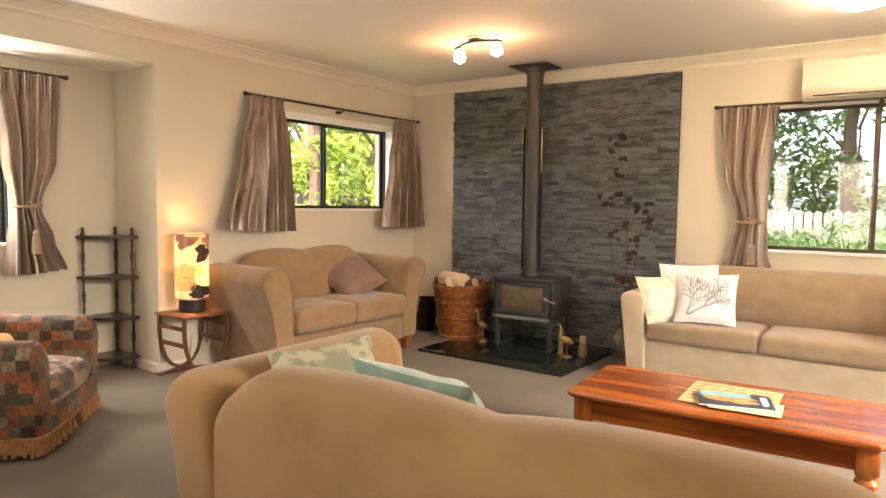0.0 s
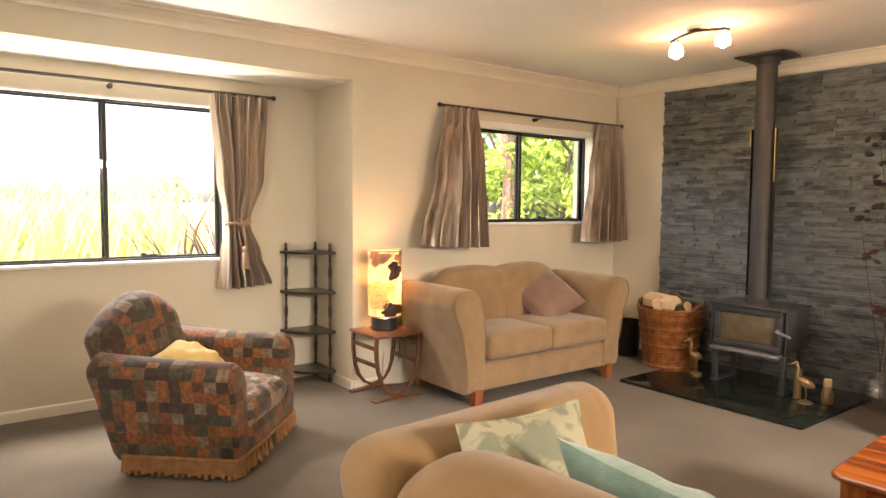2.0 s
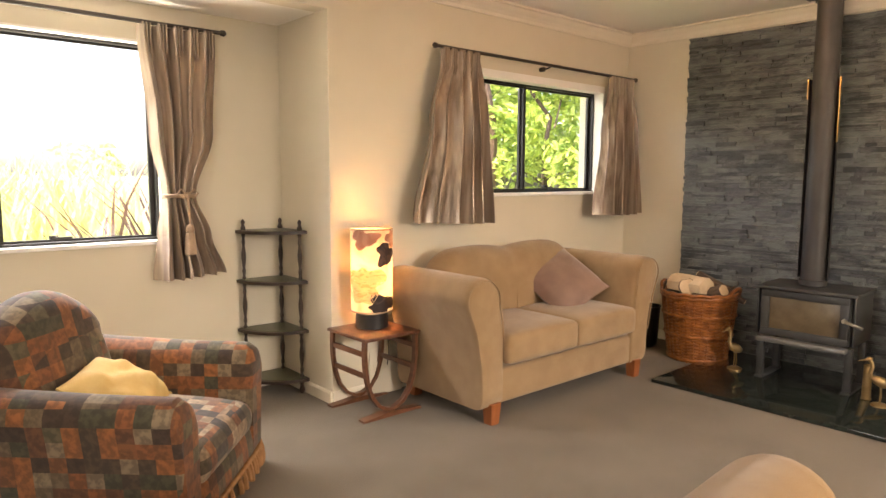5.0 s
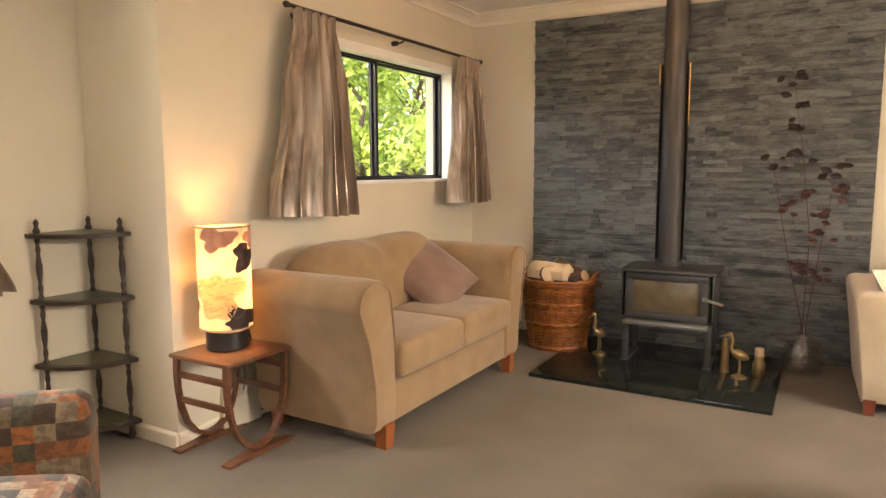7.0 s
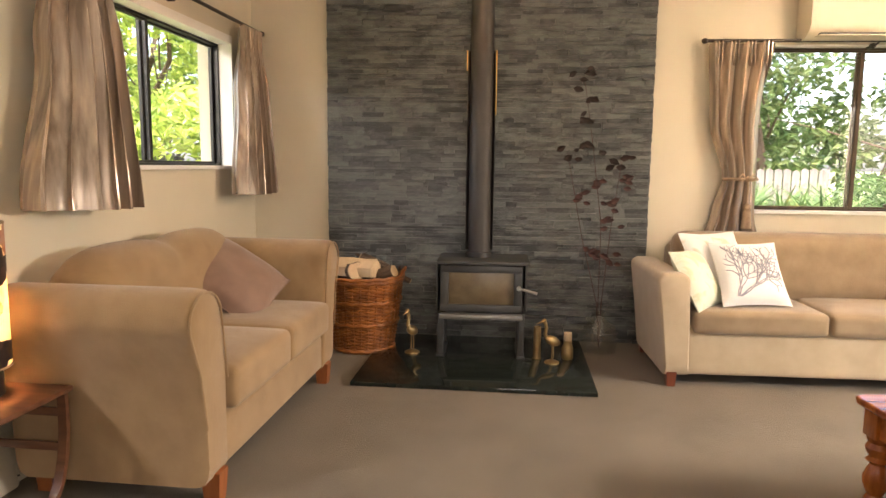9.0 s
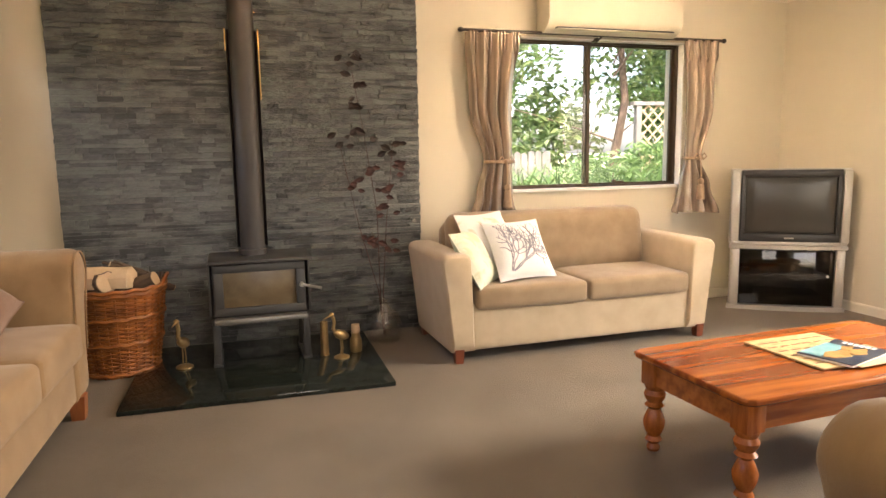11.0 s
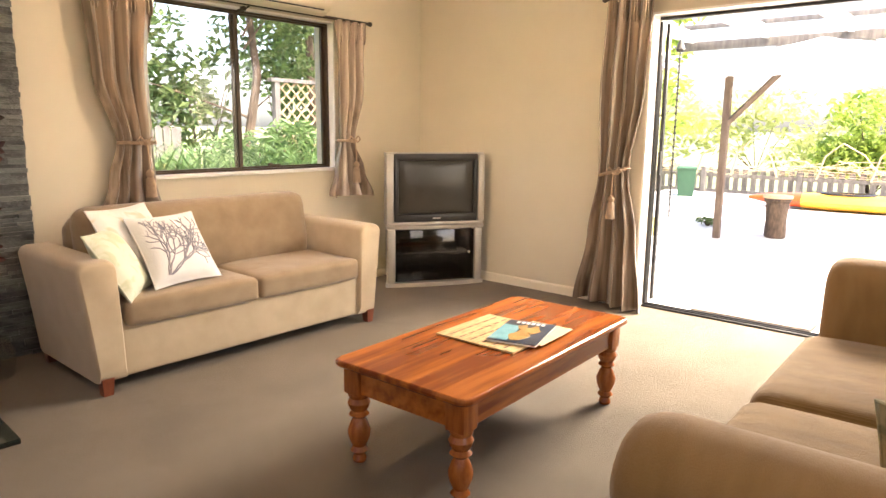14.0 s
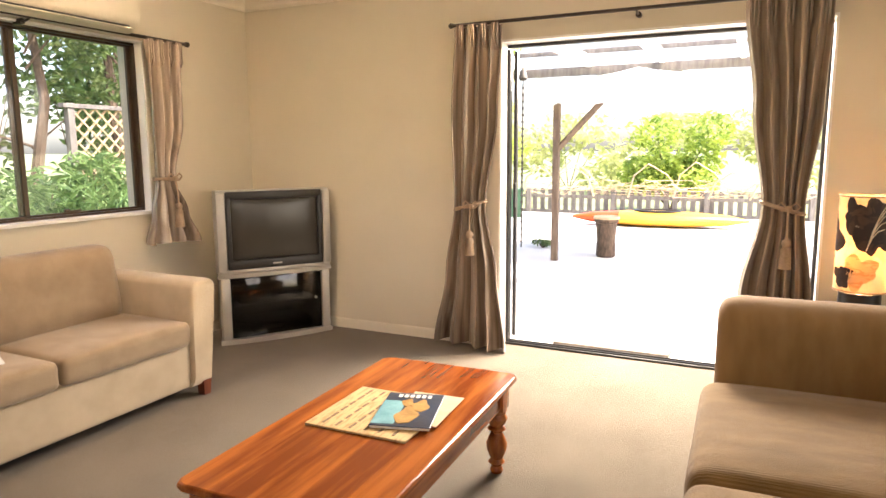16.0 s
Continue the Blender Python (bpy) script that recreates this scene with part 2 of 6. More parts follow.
ALU = surface("dark_window_aluminium", (0.018, 0.017, 0.016), (0.030, 0.028, 0.026), 0.4, 0.4, scale=9, fine=120, bump=0.02)
BRONZE = surface("bronze_window_aluminium", (0.055, 0.036, 0.022), (0.085, 0.056, 0.034), 0.4, 0.4, scale=9, fine=120, bump=0.02)
PANE = glass("window_glass")
PLASTIC = surface("white_plastic", (0.62, 0.56, 0.44), (0.67, 0.61, 0.49), 0.45, scale=4, fine=200, bump=0.01, fine_mix=0.1)
SILVER = surface("silver_plastic", (0.42, 0.40, 0.36), (0.48, 0.46, 0.42), 0.35, 0.3, scale=6, fine=250, bump=0.02, fine_mix=0.2)
BLACK = surface("black_plastic", (0.012, 0.012, 0.012), (0.022, 0.022, 0.022), 0.35, scale=8, fine=200, bump=0.02)
SCREEN = surface("dead_screen", (0.030, 0.028, 0.024), (0.036, 0.034, 0.029), 0.24, scale=4, fine=90, bump=0.0)
SMOKED = glass("smoked_glass", (0.30, 0.30, 0.30), 0.02)
CLEAR = glass("clear_glass", (0.985, 0.99, 0.985), 0.03, 0.10)
PATCH = patchwork("patchwork_upholstery", [(0.20, 0.066, 0.018), (0.052, 0.046, 0.024), (0.125, 0.088, 0.048), (0.045, 0.024, 0.014), (0.25, 0.088, 0.022), (0.095, 0.080, 0.042), (0.11, 0.040, 0.015), (0.19, 0.14, 0.085), (0.17, 0.06, 0.017), (0.06, 0.036, 0.02)], (0.068, 0.058, 0.054))
PATCH_L = patchwork("patchwork_seat", [(0.26, 0.18, 0.11), (0.035, 0.028, 0.022), (0.26, 0.10, 0.032), (0.36, 0.27, 0.18), (0.08, 0.06, 0.035), (0.17, 0.06, 0.02)], (0.055, 0.040, 0.05))
FRINGE = surface("fringe", (0.22, 0.105, 0.038), (0.33, 0.17, 0.068), 0.9, scale=30, fine=250, bump=0.4)
YELLOW = surface("yellow_cushion", (0.50, 0.33, 0.11), (0.62, 0.45, 0.18), 0.8, scale=9, fine=220, bump=0.2)
PINK = surface("dusty_pink_cushion", (0.17, 0.098, 0.070), (0.23, 0.138, 0.10), 0.6, scale=9, fine=220, bump=0.2, sheen=0.4)
GREENISH = printed("leaf_print_cushion", (0.60, 0.62, 0.51), (0.50, 0.53, 0.37), 12, 0.50, 0.62)
WHITE_C = printed("pale_print_cushion", (0.72, 0.70, 0.67), (0.60, 0.54, 0.42), 9, 0.55, 0.66)
TREE_C = surface("white_cushion_cloth", (0.67, 0.67, 0.66), (0.73, 0.73, 0.72), 0.8, scale=9, fine=240, bump=0.2)
CORAL_INK = surface("coral_ink", (0.20, 0.21, 0.27), (0.38, 0.35, 0.38), 0.8, scale=30)
BROWN_C = printed("teal_leaf_cushion", (0.36, 0.33, 0.22), (0.20, 0.21, 0.14), 11, 0.48, 0.56)
TEAL = surface("teal_throw", (0.13, 0.235, 0.19), (0.24, 0.36, 0.29), 0.6, scale=14, fine=200, bump=0.2, sheen=0.4)
SHADE = printed("lampshade_paper", (0.92, 0.80, 0.60), (0.86, 0.66, 0.42), 7, 0.50, 0.62, 0.8, 0.35, detail=3)
SHADE_TAN = printed("lampshade_tan_print", (0.82, 0.56, 0.30), (0.70, 0.42, 0.20), 16, 0.50, 0.60, 0.8, 0.35, detail=5, stretch=(1, 1, 3))
SHADE_PINK = printed("lampshade_pink_print", (0.46, 0.27, 0.20), (0.38, 0.20, 0.14), 12, 0.45, 0.60, 0.8, 0.25)
SHADE_INK = printed("lampshade_dark_print", (0.022, 0.011, 0.008), (0.06, 0.03, 0.02), 14, 0.5, 0.6, 0.6)
FROST = glow("frosted_glass_lit", (1.0, 0.80, 0.55), 3.2)
FROST_D = glow("dome_glass_lit", (1.0, 0.76, 0.48), 26.0)
PAPER = printed("woven_mat", (0.50, 0.36, 0.17), (0.36, 0.24, 0.10), 30, 0.5, 0.62, stretch=(0.4, 3, 1))
COVER = printed("brochure_cover", (0.04, 0.10, 0.15), (0.34, 0.23, 0.10), 9, 0.45, 0.58)
DRIED = surface("dried_leaves", (0.028, 0.012, 0.011), (0.080, 0.028, 0.023), 0.7, scale=20, fine=120, bump=0.1, random=0.6)
DRIED_DARK = surface("dried_seed_heads", (0.010, 0.007, 0.006), (0.030, 0.014, 0.011), 0.7, scale=20, fine=120, bump=0.1, random=0.6)
BRASSY = surface("old_brass", (0.32, 0.22, 0.10), (0.45, 0.32, 0.15), 0.4, 0.8, scale=20, fine=120, bump=0.1)
LEAF = surface("leaves_fresh", (0.15, 0.25, 0.04), (0.60, 0.68, 0.15), 0.5, scale=2.5, fine=30, bump=0.0, random=0.7, leafy=0.5)
LEAF_D = surface("leaves_dark", (0.05, 0.09, 0.025), (0.17, 0.23, 0.07), 0.5, scale=2.5, fine=30, bump=0.0, random=0.7, leafy=0.35)
REED = surface("pale_grass", (0.38, 0.42, 0.15), (0.66, 0.66, 0.32), 0.6, scale=2, fine=30, bump=0.0, random=0.6, leafy=0.4)
PURPLE = surface("purple_flax", (0.05, 0.026, 0.026), (0.11, 0.058, 0.05), 0.5, scale=3, fine=40, bump=0.0, random=0.5)
FERN = surface("fern_leaves", (0.045, 0.10, 0.03), (0.22, 0.34, 0.11), 0.5, scale=2.5, fine=30, bump=0.0, random=0.7, leafy=0.35)
LAWN = surface("lawn", (0.15, 0.19, 0.07), (0.27, 0.29, 0.14), 0.9, scale=0.8, fine=40, bump=0.3)
PAVE = surface("pale_paving", (0.50, 0.48, 0.44), (0.60, 0.58, 0.54), 0.8, scale=1.5, fine=60, bump=0.1)
GREYWOOD = surface("weathered_timber", (0.13, 0.115, 0.10), (0.24, 0.215, 0.185), 0.85, scale=5, fine=60, bump=0.3, stretch=(5, 5, 1), random=0.5)
BROWNWOOD = surface("stained_timber", (0.10, 0.065, 0.045), (0.17, 0.12, 0.085), 0.8, scale=5, fine=60, bump=0.2, stretch=(5, 5, 1))
KAYAK = surface("kayak_plastic", (0.72, 0.36, 0.03), (0.80, 0.46, 0.05), 0.35, scale=1.0, fine=90, bump=0.02)
# Pergola beam and rafter timber, whitened to stand for the outdoor glare.
GLAREWOOD = surface("glare_white_timber", (0.70, 0.68, 0.63), (0.78, 0.76, 0.71), 0.6, scale=4, fine=60, bump=0.1)
BINGREEN = surface("green_bin_plastic", (0.02, 0.07, 0.035), (0.035, 0.10, 0.05), 0.5, scale=4, fine=150, bump=0.03)
KAYAK_O = surface("orange_kayak_plastic", (0.50, 0.06, 0.010), (0.60, 0.09, 0.015), 0.35, scale=1.0, fine=90, bump=0.02)
CANVAS = surface("white_canvas", (0.78, 0.78, 0.75), (0.84, 0.84, 0.81), 0.9, scale=3, fine=200, bump=0.05)
BRICK = surface("outer_wall", (0.42, 0.34, 0.25), (0.50, 0.42, 0.32), 0.9, scale=3, fine=60, bump=0.2)


# ---- mesh helpers ----
def part(name, bm, material, parent=None, label="", smooth=True, m=None):
    me = bpy.data.meshes.new(name)
    if m is not None:
        bm.transform(m)
    bmesh.ops.recalc_face_normals(bm, faces=bm.faces)
    bm.to_mesh(me)
    bm.free()
    me.materials.append(material)
    if smooth:
        for p in me.polygons:
            p.use_smooth = True
        me.set_sharp_from_angle(angle=radians(38))
    ob = new(name, me)
    ob.parent = parent
    if label:
        tagged(ob, label)
    return ob


def thing(name, m, label, category, group="", kind=""):
    ob = new(name)
    ob.empty_display_size = 0.1
    ob.matrix_world = m
    return tagged(ob, label, category, group, kind)


def solid(name, bm, material, label, category, kind="", group="", m=None, smooth=True):
    return tagged(part(name, bm, material, None, "", smooth, m), label, category, group, kind)


def bx(cx, cy, cz, sx, sy, sz, bev=0.004, seg=2, m=None):
    bm = bmesh.new()
    bmesh.ops.create_cube(bm, size=1, matrix=Matrix.LocRotScale((cx, cy, cz), None, (sx, sy, sz)))
    if bev:
        bmesh.ops.bevel(bm, geom=bm.edges[:], offset=min(bev, 0.45 * min(sx, sy, sz)), segments=seg, affect="EDGES", profile=0.5)
    if m is not None:
        bm.transform(m)
    return bm


def join(bms):
    out = bmesh.new()
    for b in bms:
        me = bpy.data.meshes.new("tmp")
        b.to_mesh(me)
        b.free()
        out.from_mesh(me)
        bpy.data.meshes.remove(me)
    return out


def loft(rings, cap=True, closed=True):
    """Skin rings of equal length, one after another."""
    bm = bmesh.new()
    vs = [[bm.verts.new(p) for p in r] for r in rings]
    n = len(rings[0])
    for a, b in zip(vs, vs[1:]):
        for i in range(n if closed else n - 1):
            j = (i + 1) % n
            bm.faces.new((a[i], a[j], b[j], b[i]))
    if cap:
        bm.faces.new(vs[0])
        bm.faces.new(vs[-1])
    return bm


def lathe(profile, seg=24, m=None):
    rings = [[(r * math.cos(2 * math.pi * k / seg), r * math.sin(2 * math.pi * k / seg), z) for k in range(seg)] for r, z in profile]
    bm = loft(rings)
    if m is not None:
        bm.transform(m)
    return bm


def tube(points, r, seg=8, r_end=None):
    pts = [Vector(p) for p in points]
    rings = []
    side = None
    for i, p in enumerate(pts):
        d = (pts[min(i + 1, len(pts) - 1)] - pts[max(i - 1, 0)]).normalized()
        if side is None:
            side = d.cross(Vector((0.13, 0.31, 0.94))).normalized()
        side = (side - d * side.dot(d)).normalized()
        up = d.cross(side)
        rr = r if r_end is None else r + (r_end - r) * i / (len(pts) - 1)
        rings.append([p + rr * (math.cos(a) * side + math.sin(a) * up) for a in (2 * math.pi * k / seg for k in range(seg))])
    return loft(rings)


def softbox(sx, sy, sz, r, bulge=0.0, n=7, crown=(0, 0, 1)):
    """A rounded, slightly swollen block about its centre: cushions and padded frames."""
    half = (sx / 2, sy / 2, sz / 2)

    def stations(h):
        rr = min(r, h)
        ends = [rr * (1 - math.cos(a)) for a in (0, 0.45, 0.95, math.pi / 2)]
        core = [-h + rr + (2 * h - 2 * rr) * k / n for k in range(1, n)]
        return [-h + e for e in ends] + core + [h - e for e in reversed(ends)]

    xs, ys, zs = (stations(h) for h in half)
    bm = bmesh.new()
    cache = {}

    def vert(x, y, z):
        key = (round(x, 5), round(y, 5), round(z, 5))
        if key not in cache:
            core = Vector([max(-h + min(r, h), min(h - min(r, h), c)) for c, h in zip((x, y, z), half)])
            d = Vector((x, y, z)) - core
            p = core + (d.normalized() * min(r, *half) if d.length > 1e-6 else d)
            u, v, w = x / half[0], y / half[1], z / half[2]
            p += Vector((crown[0] * u * (1 - v * v) * (1 - w * w), crown[1] * v * (1 - u * u) * (1 - w * w), crown[2] * w * (1 - u ** 4) * (1 - v ** 4))) * bulge
            cache[key] = bm.verts.new(p)
        return cache[key]

    def side(a, b, fixed, axis):
        for a0, a1 in zip(a, a[1:]):
            for b0, b1 in zip(b, b[1:]):
                quad = [(a0, b0), (a1, b0), (a1, b1), (a0, b1)]
                full = [(p[0], p[1], fixed) if axis == 2 else (p[0], fixed, p[1]) if axis == 1 else (fixed, p[0], p[1]) for p in quad]
                vs = [vert(*f) for f in full]
                if len(set(vs)) == 4:
                    bm.faces.new(vs)

    for s in (-1, 1):
        side(xs, ys, s * half[2], 2)
        side(xs, zs, s * half[1], 1)
        side(ys, zs, s * half[0], 0)
    return bm


def pillow(w, h, t, n=14, wobble=0.0, seed=1):
    """A scatter cushion lying in its own xy plane, with drawn-in sides and soft corners."""
    bm = bmesh.new()
    top, bot = {}, {}
    for i in range(n + 1):
        for j in range(n + 1):
            u, v = 2 * i / n - 1, 2 * j / n - 1
            k = (1 - abs(u) ** 2.6) * (1 - abs(v) ** 2.6)
            x = w / 2 * u * (1 - 0.07 * (1 - v * v) * abs(u) ** 3)
            y = h / 2 * v * (1 - 0.07 * (1 - u * u) * abs(v) ** 3)
            z = t / 2 * k ** 0.55 + wobble * noise.noise((u * 2.3 + seed, v * 2.3, seed)) * k
            top[i, j] = bm.verts.new((x, y, z))
            bot[i, j] = top[i, j] if k <= 1e-9 else bm.verts.new((x, y, -t / 2 * k ** 0.55))
    for i in range(n):
        for j in range(n):
            for d, flip in ((top, False), (bot, True)):
                q = [d[i, j], d[i + 1, j], d[i + 1, j + 1], d[i, j + 1]]
                try:
                    bm.faces.new(q[::-1] if flip else q)
                except ValueError:
                    pass
    return bm


def prism(outline, y0, y1, bev=0.0):
    """An outline in xz pushed from y0 to y1."""
    bm = loft([[(x, y0, z) for x, z in outline], [(x, y1, z) for x, z in outline]])
    if bev:
        bmesh.ops.bevel(bm, geom=bm.edges[:], offset=bev, segments=2, affect="EDGES", profile=0.5)
    return bm


# ---- structure ----
MW = pose(-4.0, 5.0, 0, 0, 0, -2.25)  # the west wall's own frame: x into the room, y along the wall
EAST, NORTH, SOUTH, TOP = 1.73, 5.0, -0.62, 2.40


def wall_with_hole(name, a0, a1, z0, z1, holes, thick, m, label, material=PAINT):
    """A wall along local x from a0 to a1, its room face at y = 0 and its body behind it, with oblong holes through it."""
    bms = []
    a = a0
    for h0, h1, s, t in sorted(holes):
        bms.append(bx((a + h0) / 2, thick / 2, (z0 + z1) / 2, h0 - a, thick, z1 - z0, 0))
        if s > z0:
            bms.append(bx((h0 + h1) / 2, thick / 2, (z0 + s) / 2, h1 - h0, thick, s - z0, 0))
        bms.append(bx((h0 + h1) / 2, thick / 2, (t + z1) / 2, h1 - h0, thick, z1 - t, 0))
        a = h1
    bms.append(bx((a + a1) / 2, thick / 2, (z0 + z1) / 2, a1 - a, thick, z1 - z0, 0))
    return solid(name, join(bms), material, label, "wall", "structure", m=m, smooth=False)


WEST = MW @ pose(0, 0, 0, 0, 0, 90)  # local x = along the wall northwards, local y = outwards
EAST_M = pose(EAST, 0, 0, 0, 0, -90)  # local x = southwards, local y = outwards
NORTH_M = pose(0, NORTH, 0)
BACK = WEST @ pose(0, 0.56, 0)  # the alcove's back wall
ground = solid("ground", bx(0, 0, -0.30, 3000, 3000, 0.3, 0), LAWN, "mown green lawn round the house", "ground", "structure", smooth=False)
floor = solid("floor", join([bx(-1.6, 0.68, -0.06, 7.0, 8.9, 0.12, 0)]), CARPET, "taupe loop-pile carpet from wall to wall", "floor", "structure", smooth=False)
wall_with_hole("wall_north", -4.2, 2.0, 0, 2.5, [(-0.80, 0.78, 0.90, 1.975)], 0.22, NORTH_M, "cream painted wall with a window in it")
wall_with_hole("wall_east", -5.0, 0.75, 0, 2.5, [(-2.97, -1.15, 0.0, 1.965)], 0.22, EAST_M, "cream painted wall with a wide door opening")
wall_with_hole("wall_west", -2.80, 0.0, 0, 2.5, [(-1.97, -0.33, 1.15, 1.975)], 0.22, WEST, "cream painted wall with a small window in it")
wall_with_hole("alcove_header", -5.75, -2.80, 2.16, 2.5, [], 0.12, WEST, "cream painted beam over the alcove")
wall_with_hole("alcove_wall_back", -5.75, -2.70, 0, 2.5, [(-5.00, -3.49, 0.91, 1.97)], 0.22, BACK, "cream painted alcove wall with a window")
solid("alcove_wall_north", bx(-2.75, 0.385, 1.25, 0.10, 0.34, 2.5, 0), PAINT, "cream painted side wall of the alcove", "wall", "structure", m=WEST, smooth=False)
solid("alcove_wall_south", bx(-5.70, 0.42, 1.25, 0.1, 0.85, 2.5, 0), PAINT, "cream painted end wall of the alcove", "wall", "structure", m=WEST, smooth=False)
SOUTH_M = pose(0, SOUTH, 0, 0, 0, 180)  # local x = westwards
wall_with_hole("wall_south", -1.95, 5.0, 0, 2.5, [(-0.95, 0.62, 0.0, 2.05), (1.25, 2.30, 0.90, 1.98)], 0.16, SOUTH_M, "cream painted wall with a window and a wide opening")
wall_with_hole("wall_hall_south", -1.95, 5.0, 0, 2.5, [(-1.2, 2.2, 0.30, 2.05)], 0.2, pose(0, SOUTH - 3.0, 0, 0, 0, 180), "cream painted wall of the next room")
solid("wall_hall_west", bx(1.1, 1.58, 1.25, 0.1, 2.8, 2.5, 0), PAINT, "cream painted wall of the next room", "wall", "structure", m=SOUTH_M, smooth=False)
solid("wall_hall_east", bx(-1.83, 1.58, 1.25, 0.1, 2.8, 2.5, 0), PAINT, "cream painted wall of the next room", "wall", "structure", m=SOUTH_M, smooth=False)
solid("ceiling", join([bx(-1.6, 0.68, TOP + 0.05, 7.2, 8.9, 0.1, 0)]), CEIL, "smooth off-white painted ceiling", "ceiling", "structure", smooth=False)
solid("alcove_ceiling", bx(-4.22, 0.34, 2.21, 2.9, 0.44, 0.1, 0), CEIL, "off-white painted alcove ceiling", "ceiling", "structure", m=WEST, smooth=False)


def moulding(name, a0, a1, outline, m, label, category):
    """A profile in (out from the wall, z) run along local x; local y points out of the room."""
    bm = loft([[(a, -o, z) for o, z in outline] for a in (a0, a1)])
    return solid(name, bm, TRIM, label, category, "structure", m=m, smooth=False)


COVE = [(0, 2.315), (0.012, 2.315), (0.016, 2.335), (0.030, 2.352), (0.050, 2.368), (0.066, 2.384), (0.085, 2.388), (0.085, 2.4), (0, 2.4)]
SKIRT = [(0, 0), (0.013, 0), (0.013, 0.058), (0.008, 0.068), (0, 0.07)]
for nm, a0, a1, m in (("north", -4.0, EAST, NORTH_M), ("east", -5.0, -SOUTH, EAST_M), ("west", -5.72, 0.0, WEST), ("south", -EAST, 4.2, SOUTH_M)):
    moulding("cornice_" + nm, a0, a1, COVE, m, "cream coved plaster cornice", "cornice")
moulding("baseboard_north_left", -4.0, -3.475, SKIRT, NORTH_M, "cream painted skirting board", "baseboard")
moulding("baseboard_north", -1.315, EAST, SKIRT, NORTH_M, "cream painted skirting board", "baseboard")
moulding("baseboard_east", -5.0, -3.0, SKIRT, EAST_M, "cream painted skirting board", "baseboard")
moulding("baseboard_east_south", -1.12, -SOUTH, SKIRT, EAST_M, "cream painted skirting board", "baseboard")
moulding("baseboard_west", -2.80, 0.0, SKIRT, WEST, "cream painted skirting board", "baseboard")
moulding("baseboard_alcove", -5.65, -2.80, SKIRT, BACK, "cream painted skirting board", "baseboard")
moulding("baseboard_alcove_side", -0.56, 0.0, SKIRT, WEST @ pose(-2.80, 0, 0, 0, 0, -90) @ pose(0, 0, 0), "cream painted skirting board", "baseboard")


def window(name, a0, a1, z0, z1, m, material, label, mullion=None, inset=0.05, head=0.012):
    """A sliding window in a hole of a wall: white reveal and sill, dark metal frame, two sashes with panes."""
    w = thing(name, m, label, "window", kind="structure")
    ox, oz, wx, wz = (a0 + a1) / 2, (z0 + z1) / 2, a1 - a0, z1 - z0
    part("reveal", join([bx(ox, 0.055, z1 - head / 2, wx, 0.13, head, 0), bx(a0 + 0.006, 0.055, oz - (head - 0.012) / 2, 0.012, 0.13, wz - 0.012 - head, 0), bx(a1 - 0.006, 0.055, oz - (head - 0.012) / 2, 0.012, 0.13, wz - 0.012 - head, 0)]), SILL, w, "white painted reveal", False)
    part("window_sill", bx(ox, 0.050, z0 + 0.008, wx + 0.06, 0.14, 0.022, 0.004), SILL, w, "white painted sill", False)
    i0, i1, j0, j1 = a0 + 0.012, a1 - 0.012, z0 + 0.02, z1 - head
    oz = (j0 + j1) / 2
    f = 0.013
    part("window_frame", join([bx(ox, inset + 0.03, j1 - f / 2, i1 - i0, 0.06, f, 0.003), bx(ox, inset + 0.03, j0 + f / 2, i1 - i0, 0.06, f, 0.003),
                               bx(i0 + f / 2, inset + 0.03, (j0 + j1) / 2, f, 0.06, j1 - j0 - 2 * f, 0.003), bx(i1 - f / 2, inset + 0.03, (j0 + j1) / 2, f, 0.06, j1 - j0 - 2 * f, 0.003)]), material, w, "", False)
    c = mullion if mullion is not None else ox
    for k, (s0, s1, d) in enumerate(((i0 + f, c + 0.02, 0.018), (c - 0.02, i1 - f, 0.042))):
        g = 0.012
        sash = part("sash", join([bx((s0 + s1) / 2, inset + d, j1 - f - g / 2, s1 - s0, 0.02, g, 0.002), bx((s0 + s1) / 2, inset + d, j0 + f + g / 2, s1 - s0, 0.02, g, 0.002),
                                  bx(s0 + 0.013, inset + d, oz, 0.026, 0.02, j1 - j0 - 2 * f - 2 * g, 0.002), bx(s1 - 0.013, inset + d, oz, 0.026, 0.02, j1 - j0 - 2 * f - 2 * g, 0.002)]), material, w, "", False)
        pane = part("pane", bx((s0 + s1) / 2, inset + d, oz, s1 - s0 - 0.048, 0.004, j1 - j0 - 2 * f - 2 * g + 0.01, 0), PANE, sash, "", False)
        pane.visible_shadow = False
    part("latch", join([bx(c + 0.26, inset - 0.004, j0 + f + 0.02, 0.10, 0.016, 0.012, 0.003), bx(c + 0.22, inset - 0.012, j0 + f + 0.026, 0.03, 0.02, 0.02, 0.004)]), material, w, "", False)
    return w


window("window_1", -5.00, -3.49, 0.91, 1.97, BACK, ALU, "wide sliding window with a dark metal frame above the armchair")
window("window_2", -1.97, -0.33, 1.15, 1.975, WEST, ALU, "small sliding window with a dark metal frame above the loveseat", inset=0.075, head=0.05)
window("window_3", -0.80, 0.78, 0.90, 1.975, NORTH_M, BRONZE, "sliding window with a bronze metal frame behind the long sofa", mullion=0.0)

